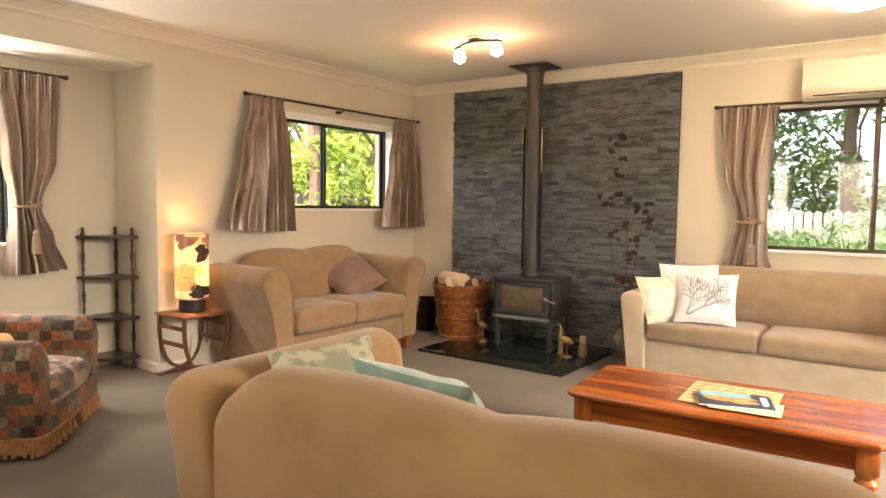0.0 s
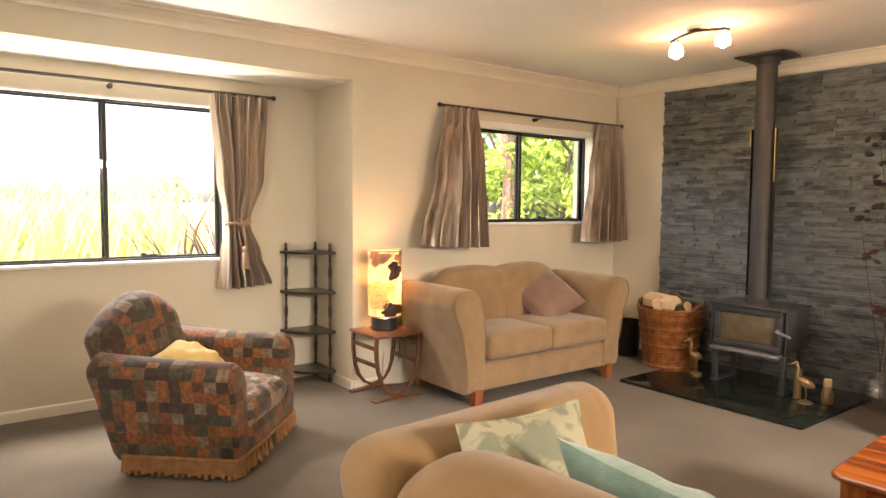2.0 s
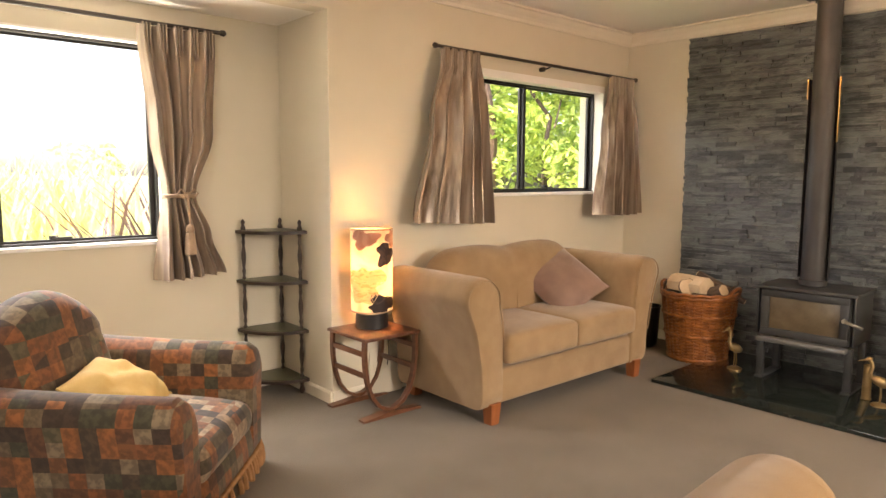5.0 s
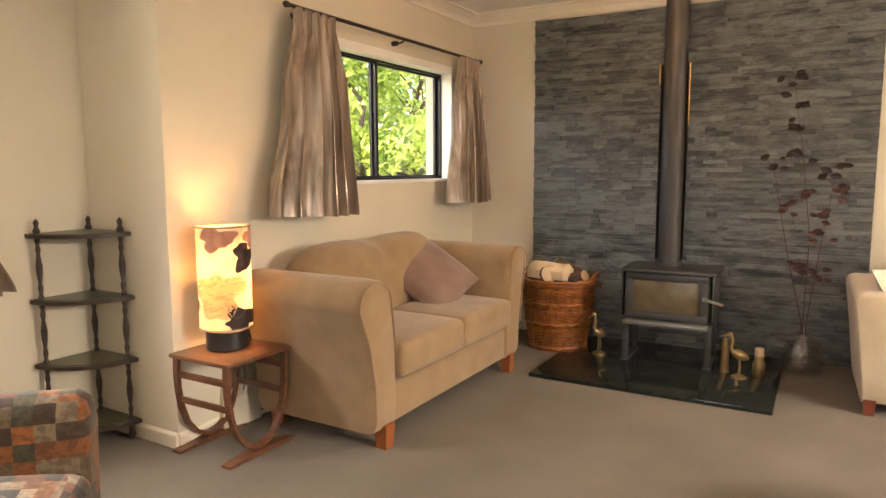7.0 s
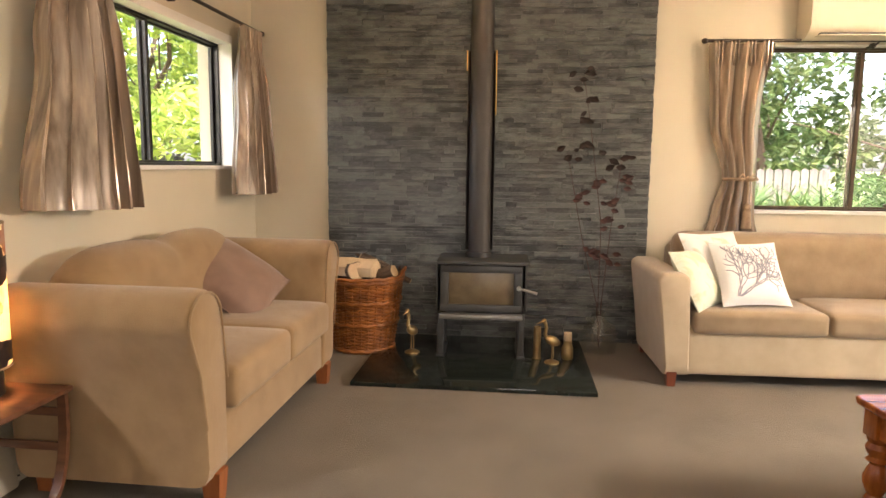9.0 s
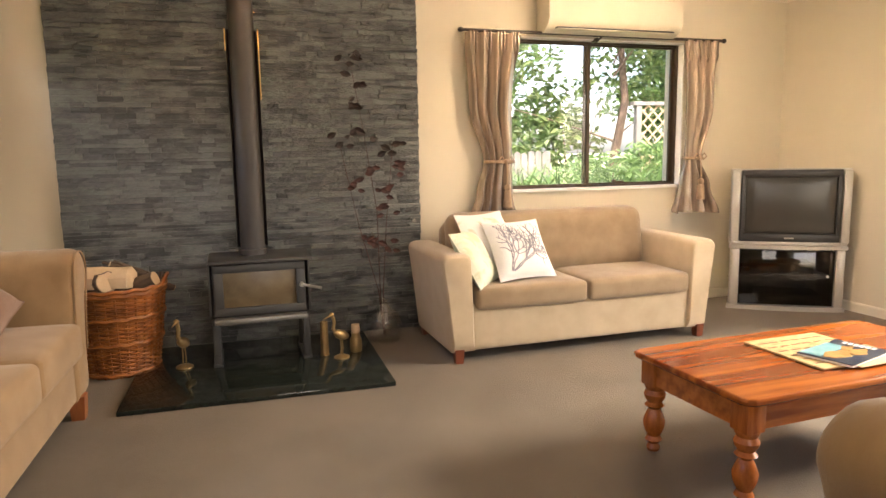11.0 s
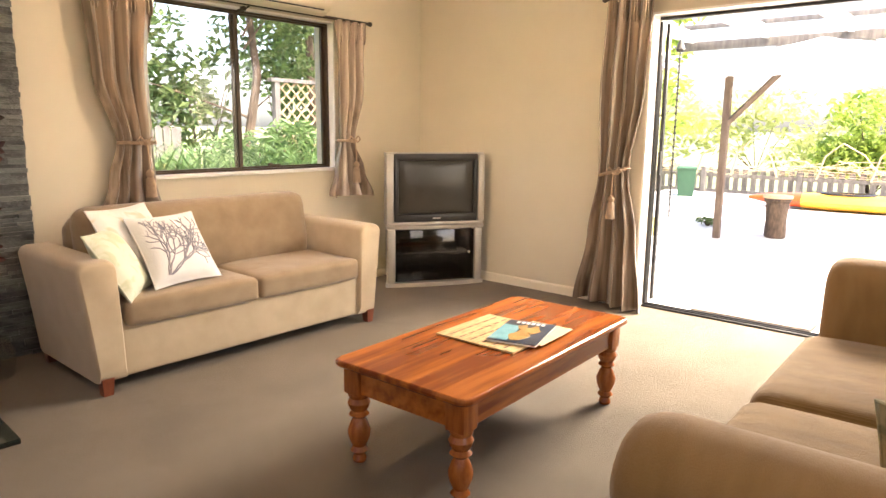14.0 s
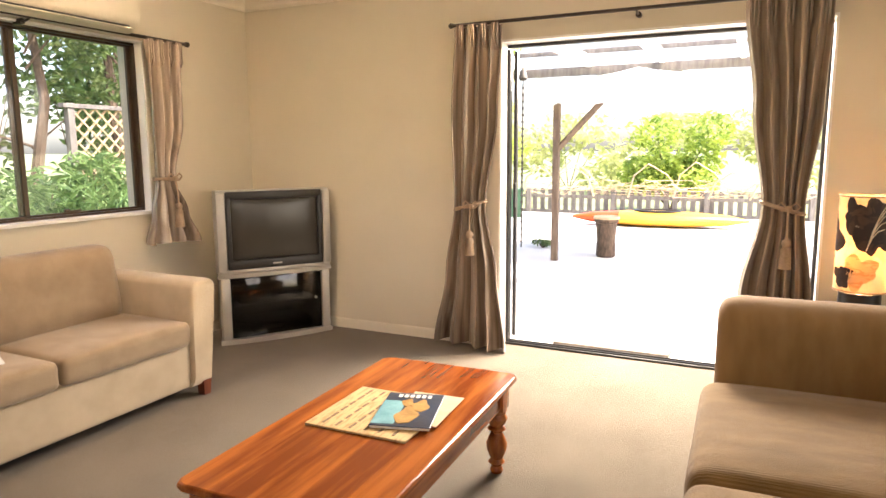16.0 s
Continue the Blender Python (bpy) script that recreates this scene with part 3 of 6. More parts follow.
door = thing("door_1", EAST_M, "wide dark-framed patio door opening standing fully open", "door", kind="structure")
part("reveal", join([bx(-2.06, 0.06, 1.958, 1.82, 0.14, 0.014, 0), bx(-2.963, 0.06, 0.98, 0.014, 0.14, 1.94, 0), bx(-1.157, 0.06, 0.98, 0.014, 0.14, 1.94, 0)]), SILL, door, "white painted reveal", False)
part("door_frame", join([bx(-2.06, 0.12, 1.939, 1.80, 0.05, 0.020, 0.003), bx(-2.947, 0.12, 0.97, 0.018, 0.05, 1.90, 0.003), bx(-1.173, 0.12, 0.97, 0.018, 0.05, 1.90, 0.003)]), ALU, door, "black aluminium frame", False)
part("threshold", join([bx(-2.06, 0.12, 0.008, 1.80, 0.08, 0.014, 0.003), bx(-2.06, 0.10, 0.018, 1.78, 0.006, 0.010, 0), bx(-2.06, 0.14, 0.018, 1.78, 0.006, 0.010, 0)]), ALU, door, "black ribbed sliding track", False)
part("door_stile", join([bx(-2.915, 0.15, 0.98, 0.022, 0.03, 1.86, 0.003), bx(-2.912, 0.128, 1.0, 0.018, 0.03, 0.16, 0.006)]), ALU, door, "edge of the slid-back door leaf", False)

# slate feature wall: backing now, the stones at the end of the file
slate_wall = thing("slate_feature_wall", pose(0, 0, 0), "dark grey stacked slate feature wall behind the wood burner", "feature wall", kind="structure")
part("backing", bx(-2.395, 4.985, 1.15, 2.14, 0.03, 2.29, 0), surface("slate_mortar", (0.014, 0.014, 0.013), (0.025, 0.025, 0.023), 0.9, scale=12, fine=90), slate_wall, "", False)
solid("hearth", bx(0, 0, 0.012, 1.315, 1.06, 0.024, 0.004), GRANITE, "polished black-green granite hearth slab on the carpet", "hearth", "structure", m=pose(-2.42, 4.405, 0, 0, 0, -1.8))


# ---- curtains ----
def curtain(name, m, rows, pleats, label, group, tie=None, swing=0.035, seed=0, tie_drop=0.0):
    """Pleated drop. rows: (z, start, end, depth) along local x, from the top down; local -y faces the room."""
    c = thing(name, m, label, "curtain", group)
    rng = random.Random(seed)
    ph = [rng.uniform(-0.6, 0.6) for _ in range(pleats * 2 + 2)]
    nu, nz = pleats * 16, 44
    zs = [r[0] for r in rows]

    def at(z):
        for (za, a0, a1, da), (zb, b0, b1, db) in zip(rows, rows[1:]):
            if zb <= z <= za + 1e-6:
                t = (za - z) / max(za - zb, 1e-6)
                t = t * t * (3 - 2 * t)
                return a0 + (b0 - a0) * t, a1 + (b1 - a1) * t, da + (db - da) * t
        return rows[-1][1:]

    bm = bmesh.new()
    grid = []
    for k in range(nz + 1):
        z = zs[0] + (zs[-1] - zs[0]) * k / nz
        a0, a1, d = at(z)
        line = []
        for i in range(nu + 1):
            s = i / nu
            f = k / nz
            w = (s + (0.045 * math.sin(5.1 * s + seed) + 0.02 * math.sin(11 * s + 2 * seed)) * min(1, 3 * f)) * pleats * 2 * math.pi
            j = ph[int(s * pleats)] * math.sin(math.pi * (s * pleats % 1.0)) ** 2
            c1 = math.sin(w + 0.5 * f * math.sin(seed + 2 * s))
            y = -0.085 - (0.0 if tie else 0.06 * f) - d * (1.35 * math.copysign(abs(c1) ** 0.8, c1) + f * (0.20 * math.sin(2.0 * w + seed + 2.2 * f) + 0.10 * math.sin(3.3 * w + j + 1.5 * f)))
            hem = 0.012 * math.sin(3 * s + seed) if k == nz else 0
            line.append(bm.verts.new((a0 + (a1 - a0) * s + 0.28 * d * math.sin(2 * w + j), y, z + hem)))
        grid.append(line)
    for ra, rb in zip(grid, grid[1:]):
        for i in range(nu):
            bm.faces.new((ra[i], ra[i + 1], rb[i + 1], rb[i]))
    bm.normal_update()
    rear = [[bm.verts.new(v.co - v.normal * 0.005) for v in line] for line in grid]
    for (ra, rb), (fa, fb) in zip(zip(rear, rear[1:]), zip(grid, grid[1:])):
        for i in range(nu):
            bm.faces.new((ra[i + 1], ra[i], rb[i], rb[i + 1]))
        for i in (0, nu):
            bm.faces.new((fa[i], fb[i], rb[i], ra[i]))
    for k in (0, nz):
        for i in range(nu):
            bm.faces.new((grid[k][i], grid[k][i + 1], rear[k][i + 1], rear[k][i]))
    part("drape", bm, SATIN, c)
    z0, a0, a1, d = rows[0]
    for k in range(pleats):
        for e in (-0.22, 0.0, 0.22):
            px = a0 + (a1 - a0) * (k + 0.5 + e) / pleats
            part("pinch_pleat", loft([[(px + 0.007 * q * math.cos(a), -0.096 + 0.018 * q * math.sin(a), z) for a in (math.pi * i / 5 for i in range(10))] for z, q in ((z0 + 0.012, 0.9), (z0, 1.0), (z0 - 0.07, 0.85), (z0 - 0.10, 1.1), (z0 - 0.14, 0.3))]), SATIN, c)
    if tie:
        tz, t0, t1 = tie
        mid, half = (t0 + t1) / 2, (t1 - t0) / 2 + 0.004
        pts = [(mid + half * math.cos(a), -0.085 + 0.052 * math.sin(a), tz + tie_drop * math.cos(a)) for a in (2 * math.pi * k / 20 for k in range(21))]
        part("tieback", tube(pts, 0.011, 8), TASSEL, c, "twisted cord tieback")
        x, y = mid + half * 0.25, -0.165
        part("cord_knot", join([lathe([(0.002, -0.02), (0.016, -0.012), (0.019, 0), (0.014, 0.014), (0.002, 0.02)], 10, pose(x, -0.142, tz))] + [tube([(x, -0.142, tz), (x + sd * 0.035, -0.15, tz + 0.035), (x + sd * 0.055, -0.15, tz + 0.012), (x + sd * 0.03, -0.148, tz - 0.012), (x, -0.142, tz)], 0.005, 6) for sd in (-1, 1)]), TASSEL, c, "knotted cord bow")
        part("tassel", join([tube([(x, -0.15, tz), (x, y, tz - 0.10), (x, y, tz - 0.16)], 0.006), lathe([(0.006, 0), (0.02, -0.012), (0.024, -0.03), (0.017, -0.045), (0.024, -0.055), (0.032, -0.16), (0.004, -0.162)], 14, pose(x, y, tz - 0.15))]), TASSEL, c, "fringed cord tassel")
    return c


def rod(name, m, a0, a1, z, label):
    r = thing(name, m, label, "curtain rod", "curtain rods")
    part("pole", tube([(a0, -0.09, z), (a1, -0.09, z)], 0.011, 10), ROD, r)
    for a, s in ((a0, -1), (a1, 1)):
        part("finial", lathe([(0.006, 0), (0.016, 0.004), (0.018, 0.02), (0.009, 0.032), (0.002, 0.034)], 12, pose(a, -0.09, z, 0, 90 * s, 0)), ROD, r)
    for a in (a0 + 0.12, (a0 + a1) / 2, a1 - 0.12):
        part("bracket", join([tube([(a, 0, z - 0.02), (a, -0.06, z - 0.02), (a, -0.09, z - 0.012)], 0.006, 8), lathe([(0.016, -0.03), (0.016, 0.03)], 10, pose(a, -0.006, z - 0.02, 90, 0, 0))]), ROD, r)
    return r


C = "curtain in taupe striped satin"
rod("curtain_rod", WEST, -2.11, -0.05, 2.045, "thin dark metal curtain rod over the small window")
curtain("curtain", WEST, [(2.03, -2.08, -1.76, 0.022), (1.6, -2.20, -1.74, 0.040), (1.0, -2.36, -1.74, 0.054)], 5, "short open " + C + ", flared at the hem", "curtains", seed=2)
curtain("curtain", WEST, [(2.03, -0.38, -0.07, 0.020), (1.6, -0.50, -0.05, 0.038), (1.0, -0.63, -0.03, 0.050)], 5, "short open " + C + ", flared at the hem", "curtains", seed=3)
rod("curtain_rod", BACK, -5.24, -3.19, 2.05, "thin dark metal curtain rod over the alcove window")
curtain("curtain", BACK, [(2.035, -3.62, -3.22, 0.022), (1.5, -3.57, -3.26, 0.026), (1.17, -3.52, -3.36, 0.018), (0.95, -3.54, -3.29, 0.034), (0.73, -3.56, -3.22, 0.048)], 5, "short " + C + " tied back with cord", "curtains", (1.17, -3.52, -3.36), seed=4)
curtain("curtain", BACK, [(2.035, -5.21, -4.79, 0.022), (1.5, -5.17, -4.84, 0.026), (1.17, -5.09, -4.92, 0.018), (0.95, -5.17, -4.88, 0.036), (0.70, -5.27, -4.84, 0.054)], 5, "short " + C + " tied back with cord", "curtains", (1.17, -5.09, -4.92), seed=5)
rod("curtain_rod", NORTH_M, -1.02, 1.05, 1.985, "thin dark curtain rod over the window behind the sofa")
curtain("curtain", NORTH_M, [(1.97, -1.0, -0.60, 0.022), (1.5, -0.96, -0.66, 0.024), (1.12, -0.86, -0.66, 0.018), (0.9, -0.91, -0.65, 0.030), (0.68, -0.97, -0.60, 0.044)], 4, "short " + C + " tied back with cord", "curtains", (1.12, -0.86, -0.66), seed=6)
curtain("curtain", NORTH_M, [(1.97, 0.72, 1.02, 0.020), (1.5, 0.74, 1.0, 0.022), (1.12, 0.75, 0.90, 0.016), (0.9, 0.70, 1.00, 0.032), (0.70, 0.65, 1.08, 0.058)], 4, "short " + C + " tied back with cord", "curtains", (1.12, 0.75, 0.90), seed=7)
rod("curtain_rod", EAST_M, -3.25, -1.02, 2.06, "dark wooden curtain pole over the patio door")
curtain("curtain", EAST_M, [(2.045, -3.24, -2.93, 0.026), (1.5, -3.26, -2.95, 0.028), (0.94, -3.24, -3.03, 0.022), (0.5, -3.30, -2.95, 0.034), (0.02, -3.38, -2.89, 0.058)], 4, "floor-length " + C + " tied back with cord", "curtains", (0.94, -3.24, -3.03), seed=8, tie_drop=0.03)
curtain("curtain", EAST_M, [(2.045, -1.58, -1.18, 0.026), (1.5, -1.52, -1.20, 0.030), (0.98, -1.45, -1.25, 0.022), (0.5, -1.54, -1.20, 0.036), (0.02, -1.60, -1.18, 0.058)], 5, "floor-length " + C + " tied back with cord", "curtains", (0.98, -1.45, -1.25), seed=9, tie_drop=-0.03)


# ---- sofas ----
def ring_arm(w, flare, z0, z1, style):
    """Cross-section of an arm in (outwards, z), inner side at 0."""
    if style == "rolled":
        r = 0.098
        cx, cz = w * 0.58 + flare * 0.45, z1 - r
        pts = [(0, z0), (w * 0.80, z0), (w * 0.84, z0 + (z1 - z0) * 0.30), (w * 0.93 + flare * 0.25, z0 + (z1 - z0) * 0.60)]
        pts += [(cx + (r + flare * 0.25) * math.cos(a), cz + r * math.sin(a)) for a in [radians(d) for d in range(-28, 181, 16)]]
        pts += [(0, z0 + (z1 - z0) * 0.5)]
    else:
        r = 0.045
        pts = [(0, z0), (w, z0), (w + flare * 0.5, (z0 + z1) / 2), (w + flare, z1 - r)]
        pts += [(w + flare - r + r * math.cos(a), z1 - r + r * math.sin(a)) for a in [radians(d) for d in (20, 45, 70, 90)]]
        pts += [(0.25 * flare + r + r * math.cos(a), z1 - r + r * math.sin(a)) for a in [radians(d) for d in (90, 115, 140, 165)]]
        pts += [(0.1 * flare, (z0 + z1) / 2)]
    return pts


def arm(side, x_in, y0, y1, w, flare, z0, z1, style, domed=False):
    """side -1 or 1; x_in is the inner face; y0 the front, y1 the rear."""
    sec = ring_arm(w, flare, z0, z1, style)
    cx, cz = sum(p[0] for p in sec) / len(sec), sum(p[1] for p in sec) / len(sec)
    rings = []
    ends = ((y0, 0.62), (y0 + 0.008, 0.78), (y0 + 0.022, 0.89), (y0 + 0.045, 0.96), (y0 + 0.08, 1)) if domed else ((y0, 0.86), (y0 + 0.006, 0.93), (y0 + 0.02, 0.98), (y0 + 0.05, 1))
    for y, k in (*ends, ((y0 + y1) / 2, 1), *(((y1 - 0.09, 1), (y1 - 0.05, 0.97), (y1 - 0.022, 0.90), (y1 - 0.006, 0.78), (y1, 0.6)) if domed else ((y1 - 0.04, 1), (y1 - 0.012, 0.97), (y1, 0.88)))):
        rings.append([(side * (x_in + cx + (px - cx) * k), y, cz + (pz - cz) * k) for px, pz in sec])
    return loft(rings)


def back_rest(L, y0, thick, z0, top, lean, n=40, end=0.06):
    """A padded back along x; top(u) gives its height for u from -1 to 1, lean pushes the top rearwards."""
    rings = []
    for k in range(n + 1):
        u = -1 + 2 * k / n
        h = top(u)
        e = min(1.0, math.sqrt(max(0.0, 1 - max(0.0, (abs(u) * L / 2 - (L / 2 - end)) / end) ** 2)) + 0.08)
        t = thick * (0.35 + 0.65 * e)
        r = t / 2
        sec = [(-t / 2, z0), (t / 2, z0)] + [(r * math.cos(a) + lean, h - r + r * math.sin(a)) for a in [radians(d) for d in range(0, 181, 18)]]
        rings.append([(u * L / 2, y0 + yy, zz) for yy, zz in sec])
    return loft(rings)


def sofa(name, m, L, D, seat, arm_h, back_h, cloth, cushion_cloth, label, camel, leg_mat, arm_w=0.2, flare=0.05, style="rolled", base_z=0.13, leg=0.065, leg_in=0.1, back_dy=0.0, arm_back=0.0, leg_dy=0.05, tight=False, domed=False):
    """A two-seat sofa about its middle: +y is the front here turned to local -y; the rear at +D/2."""
    s = thing(name, m, label, "sofa", "sofas")
    inner = L / 2 - arm_w
    yf, yr = -D / 2, D / 2
    bh, ct = (0.19, 0.16) if camel else (0.275, 0.125)
    part("base", softbox(2 * inner + 0.06, D - (0.06 if camel else 0.03), bh, 0.025, 0.0), cloth, s, m=pose(0, 0.01, base_z + bh / 2))
    for sd in (-1, 1):
        part("arm", arm(sd, inner, yf + arm_back, yr - 0.03, arm_w, flare, base_z - 0.005, arm_h, style, domed), cloth, s)
    if style == "rolled" and not domed:
        for sd in (-1, 1):
            sec = ring_arm(arm_w, flare, base_z + 0.01, arm_h - 0.012, style)
            pts = [(sd * (inner + 0.012 + px * 0.93), yf + arm_back - 0.004, pz) for px, pz in sec[2:]]
            part("piping", tube(pts, 0.004, 6), cloth, s)
    for sd in (-1, 1):
        w = inner - 0.008
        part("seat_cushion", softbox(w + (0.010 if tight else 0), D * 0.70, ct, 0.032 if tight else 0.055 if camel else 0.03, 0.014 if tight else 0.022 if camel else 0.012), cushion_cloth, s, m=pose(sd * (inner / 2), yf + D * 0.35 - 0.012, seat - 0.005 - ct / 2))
    th = 0.27 if tight else 0.20
    part("backrest", back_rest(2 * inner + 0.06 if camel else 2 * inner - 0.02, yr - th / 2 - 0.02 + back_dy, th, base_z, (lambda u: back_h - 0.045 * (1 - abs(math.sin(math.pi * (0.08 + 0.92 * abs(u)))) ** 0.7) - (0.10 * max(0.0, (abs(u) - 0.72) / 0.28) ** 2)) if camel else (lambda u: back_h - 0.045 - 0.05 * max(0.0, (abs(u) - 0.9) / 0.1) ** 2), 0.0), cloth if camel else cushion_cloth, s)
    if tight:
        zt = back_h - 0.05
        part("seam", tube([(0, yr - 0.02 - th - 0.004 + 0.02 * f, seat - 0.03 + (zt - seat) * f) for f in (0, 0.3, 0.6, 0.85)] + [(0, yr - 0.02 - th * 0.8 + 0.02, zt + 0.004)], 0.005, 6), cloth, s)
    elif camel:
        for sd in (-1, 1):
            part("back_cushion", back_rest(inner - 0.005, 0, 0.13, 0, (lambda u: back_h - seat - 0.035 - 0.05 * u * u), 0.035, 16), cloth, s, m=pose(sd * inner / 2, yr - th - 0.05, seat - 0.02))
    else:
        for sd in (1,):
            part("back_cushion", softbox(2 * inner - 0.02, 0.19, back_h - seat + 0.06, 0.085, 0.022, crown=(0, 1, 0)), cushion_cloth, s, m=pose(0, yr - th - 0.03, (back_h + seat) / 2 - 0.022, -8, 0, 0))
    for sx in (-1, 1):
        for y in (yf + leg_dy, yr - 0.08):
            x = sx * (L / 2 - leg_in)
            part("leg", loft([[(x + dx * leg * k, y + dy * leg * k, z) for dx, dy in ((-.5, -.5), (.5, -.5), (.5, .5), (-.5, .5))] for z, k in ((0, 0.78), (base_z + 0.02, 1.0))]), leg_mat, s, "", False)
    return s


love = sofa("loveseat", MW @ pose(0.46, -1.68, 0, 0, 0, 90), 1.57, 0.76, 0.47, 0.775, 0.865, LOVE, LOVE, "fawn fabric camel-back loveseat with rolled arms under the window", True, LEGWOOD, leg_in=0.135, flare=0.09, arm_back=0.02, base_z=0.092, leg=0.07, tight=True)
sofa("sofa", pose(-0.545, 1.09, 0, 0, 0, 181.5), 2.00, 0.98, 0.47, 0.75, 0.81, TAN, TAN_SHADED, "tan fabric camel-back sofa facing the wood burner", True, LEGWOOD, arm_w=0.20, arm_back=0.03, flare=0.05, domed=True)
sofa("sofa", pose(-0.545, 4.46, 0, 0, 0, 0), 1.69, 0.78, 0.43, 0.625, 0.80, TAUPE_LIT, TAUPE_S, "pale beige straight-backed sofa in front of the window", False, REDLEG, arm_w=0.13, flare=0.06, style="slab", base_z=0.062, leg=0.055, leg_in=0.035, leg_dy=0.03)


# ---- coffee table ----
table = thing("coffee_table", pose(-0.446, 2.572, 0, 0, 0, 2.0), "orange-stained pine coffee table with turned legs on the carpet", "coffee table")
TL, TW, TH = 1.22, 0.61, 0.40
W5 = TW / 5
for k in range(5):
    y = -TW / 2 + W5 * (k + 0.5)
    e, o = TL / 2, W5 / 2 - 0.0003
    if k in (0, 4):
        sy = -1 if k == 0 else 1
        plan = [(-e, -sy * o), (e, -sy * o), (e, sy * (o - 0.035)), (e - 0.010, sy * (o - 0.012)), (e - 0.034, sy * o), (-e + 0.034, sy * o), (-e + 0.010, sy * (o - 0.012)), (-e, sy * (o - 0.035))]
    else:
        sy = 1
        plan = [(-e, -o), (e, -o), (e, o), (-e, o)]
    edge = lambda px, py, g: (px - math.copysign(g, px), y + py - (sy * g if k in (0, 4) and py * sy > 0 else 0))
    plank = part("plank", loft([[(*edge(px, py, g), z) for px, py in plan] for z, g in ((TH - 0.027, 0.008), (TH - 0.020, 0.001), (TH - 0.010, 0.0), (TH - 0.003, 0.003), (TH, 0.008))]), PINE, table, "", False)

part("apron", join([bx(0, sy * (TW / 2 - 0.055), TH - 0.075, TL - 0.2, 0.022, 0.10, 0.002) for sy in (-1, 1)] + [bx(sx * (TL / 2 - 0.055), 0, TH - 0.075, 0.022, TW - 0.2, 0.10, 0.002) for sx in (-1, 1)]), PINE, table, "", False)
LEGP = [(0.020, 0.0), (0.024, 0.012), (0.018, 0.03), (0.030, 0.045), (0.022, 0.062), (0.028, 0.075), (0.036, 0.10), (0.038, 0.125), (0.028, 0.155), (0.020, 0.172), (0.034, 0.186), (0.024, 0.20), (0.034, 0.215), (0.038, 0.232), (0.030, 0.25), (0.036, 0.262), (0.036, 0.27)]
for sx in (-1, 1):
    for sy in (-1, 1):
        leg = part("leg", lathe([(r * 1.12, z) for r, z in LEGP], 20, pose(sx * (TL / 2 - 0.07), sy * (TW / 2 - 0.07), 0)), PINE_L, table)
        part("leg_block", bx(sx * (TL / 2 - 0.07), sy * (TW / 2 - 0.07), 0.321, 0.078, 0.078, 0.106, 0.006), PINE_L, leg)
mat_m = pose(-0.412, 2.58, 0.4045, 0, 0, 1.5)
placemat = thing("woven_mat", mat_m, "straw-yellow woven mat with brown lettering rows on the table", "mat")
part("weave", bx(0, 0, 0.0, 0.37, 0.37, 0.008, 0.003), PAPER, placemat, "", False)
rng = random.Random(5)
INK = surface("brown_ink", (0.16, 0.10, 0.05), (0.20, 0.13, 0.07), 0.8)
for k in range(6):
    for j in range(6):
        part("ink_mark", bx(-0.14 + 0.056 * j + rng.uniform(-0.004, 0.004), -0.13 + 0.052 * k, 0.0045, 0.034 + rng.uniform(0, 0.012), 0.009, 0.001, 0), INK, placemat, "", False)
brochure = thing("brochure", pose(-0.385, 2.49, 0.4135, 0, 0, 16), "glossy brochure with a blue and gold coastal cover", "book")
part("page_block", bx(0, 0, 0, 0.285, 0.195, 0.008, 0.001), SILL, brochure, "", False)
NAVY = surface("cover_navy", (0.010, 0.020, 0.045), (0.03, 0.05, 0.09), 0.3)
GOLD = surface("cover_gold", (0.30, 0.17, 0.05), (0.48, 0.30, 0.11), 0.3, scale=30)
SEA = surface("cover_blue", (0.10, 0.30, 0.38), (0.22, 0.46, 0.52), 0.3, scale=20)
part("cover", bx(0.002, 0, 0.0055, 0.292, 0.20, 0.003, 0.001), NAVY, brochure, "glossy navy cover", False)
part("sky_panel", bx(-0.03, 0.060, 0.0075, 0.20, 0.075, 0.001, 0), SEA, brochure, "blue sea and sky picture", False)
for cx, cy, rx, ry, sd in ((-0.055, -0.005, 0.075, 0.035, 1), (0.03, -0.035, 0.055, 0.028, 2), (0.055, 0.015, 0.035, 0.02, 3)):
    part("headland", loft([[(cx + f * rx * (1 + 0.18 * math.sin(3 * a + sd)) * math.cos(a), cy + f * ry * (1 + 0.22 * math.sin(4 * a + sd)) * math.sin(a), z) for a in (2 * math.pi * i / 22 for i in range(22))] for z, f in ((0.0072, 1.0), (0.0088, 0.97))]), GOLD, brochure, "golden headland picture", False)
for k in range(6):
    part("title_bar", bx(0.118, -0.052 + 0.021 * k, 0.0075, 0.026, 0.013, 0.001, 0), SILL, brochure, "white lettering", False)
magazine = thing("magazine", pose(-0.33, 2.455, 0.4115, 0, 0, 4), "pale magazine under the brochure", "magazine")
part("page_block", bx(0, 0, -0.0018, 0.27, 0.19, 0.003, 0.001), CUTWOOD, magazine, "", False)

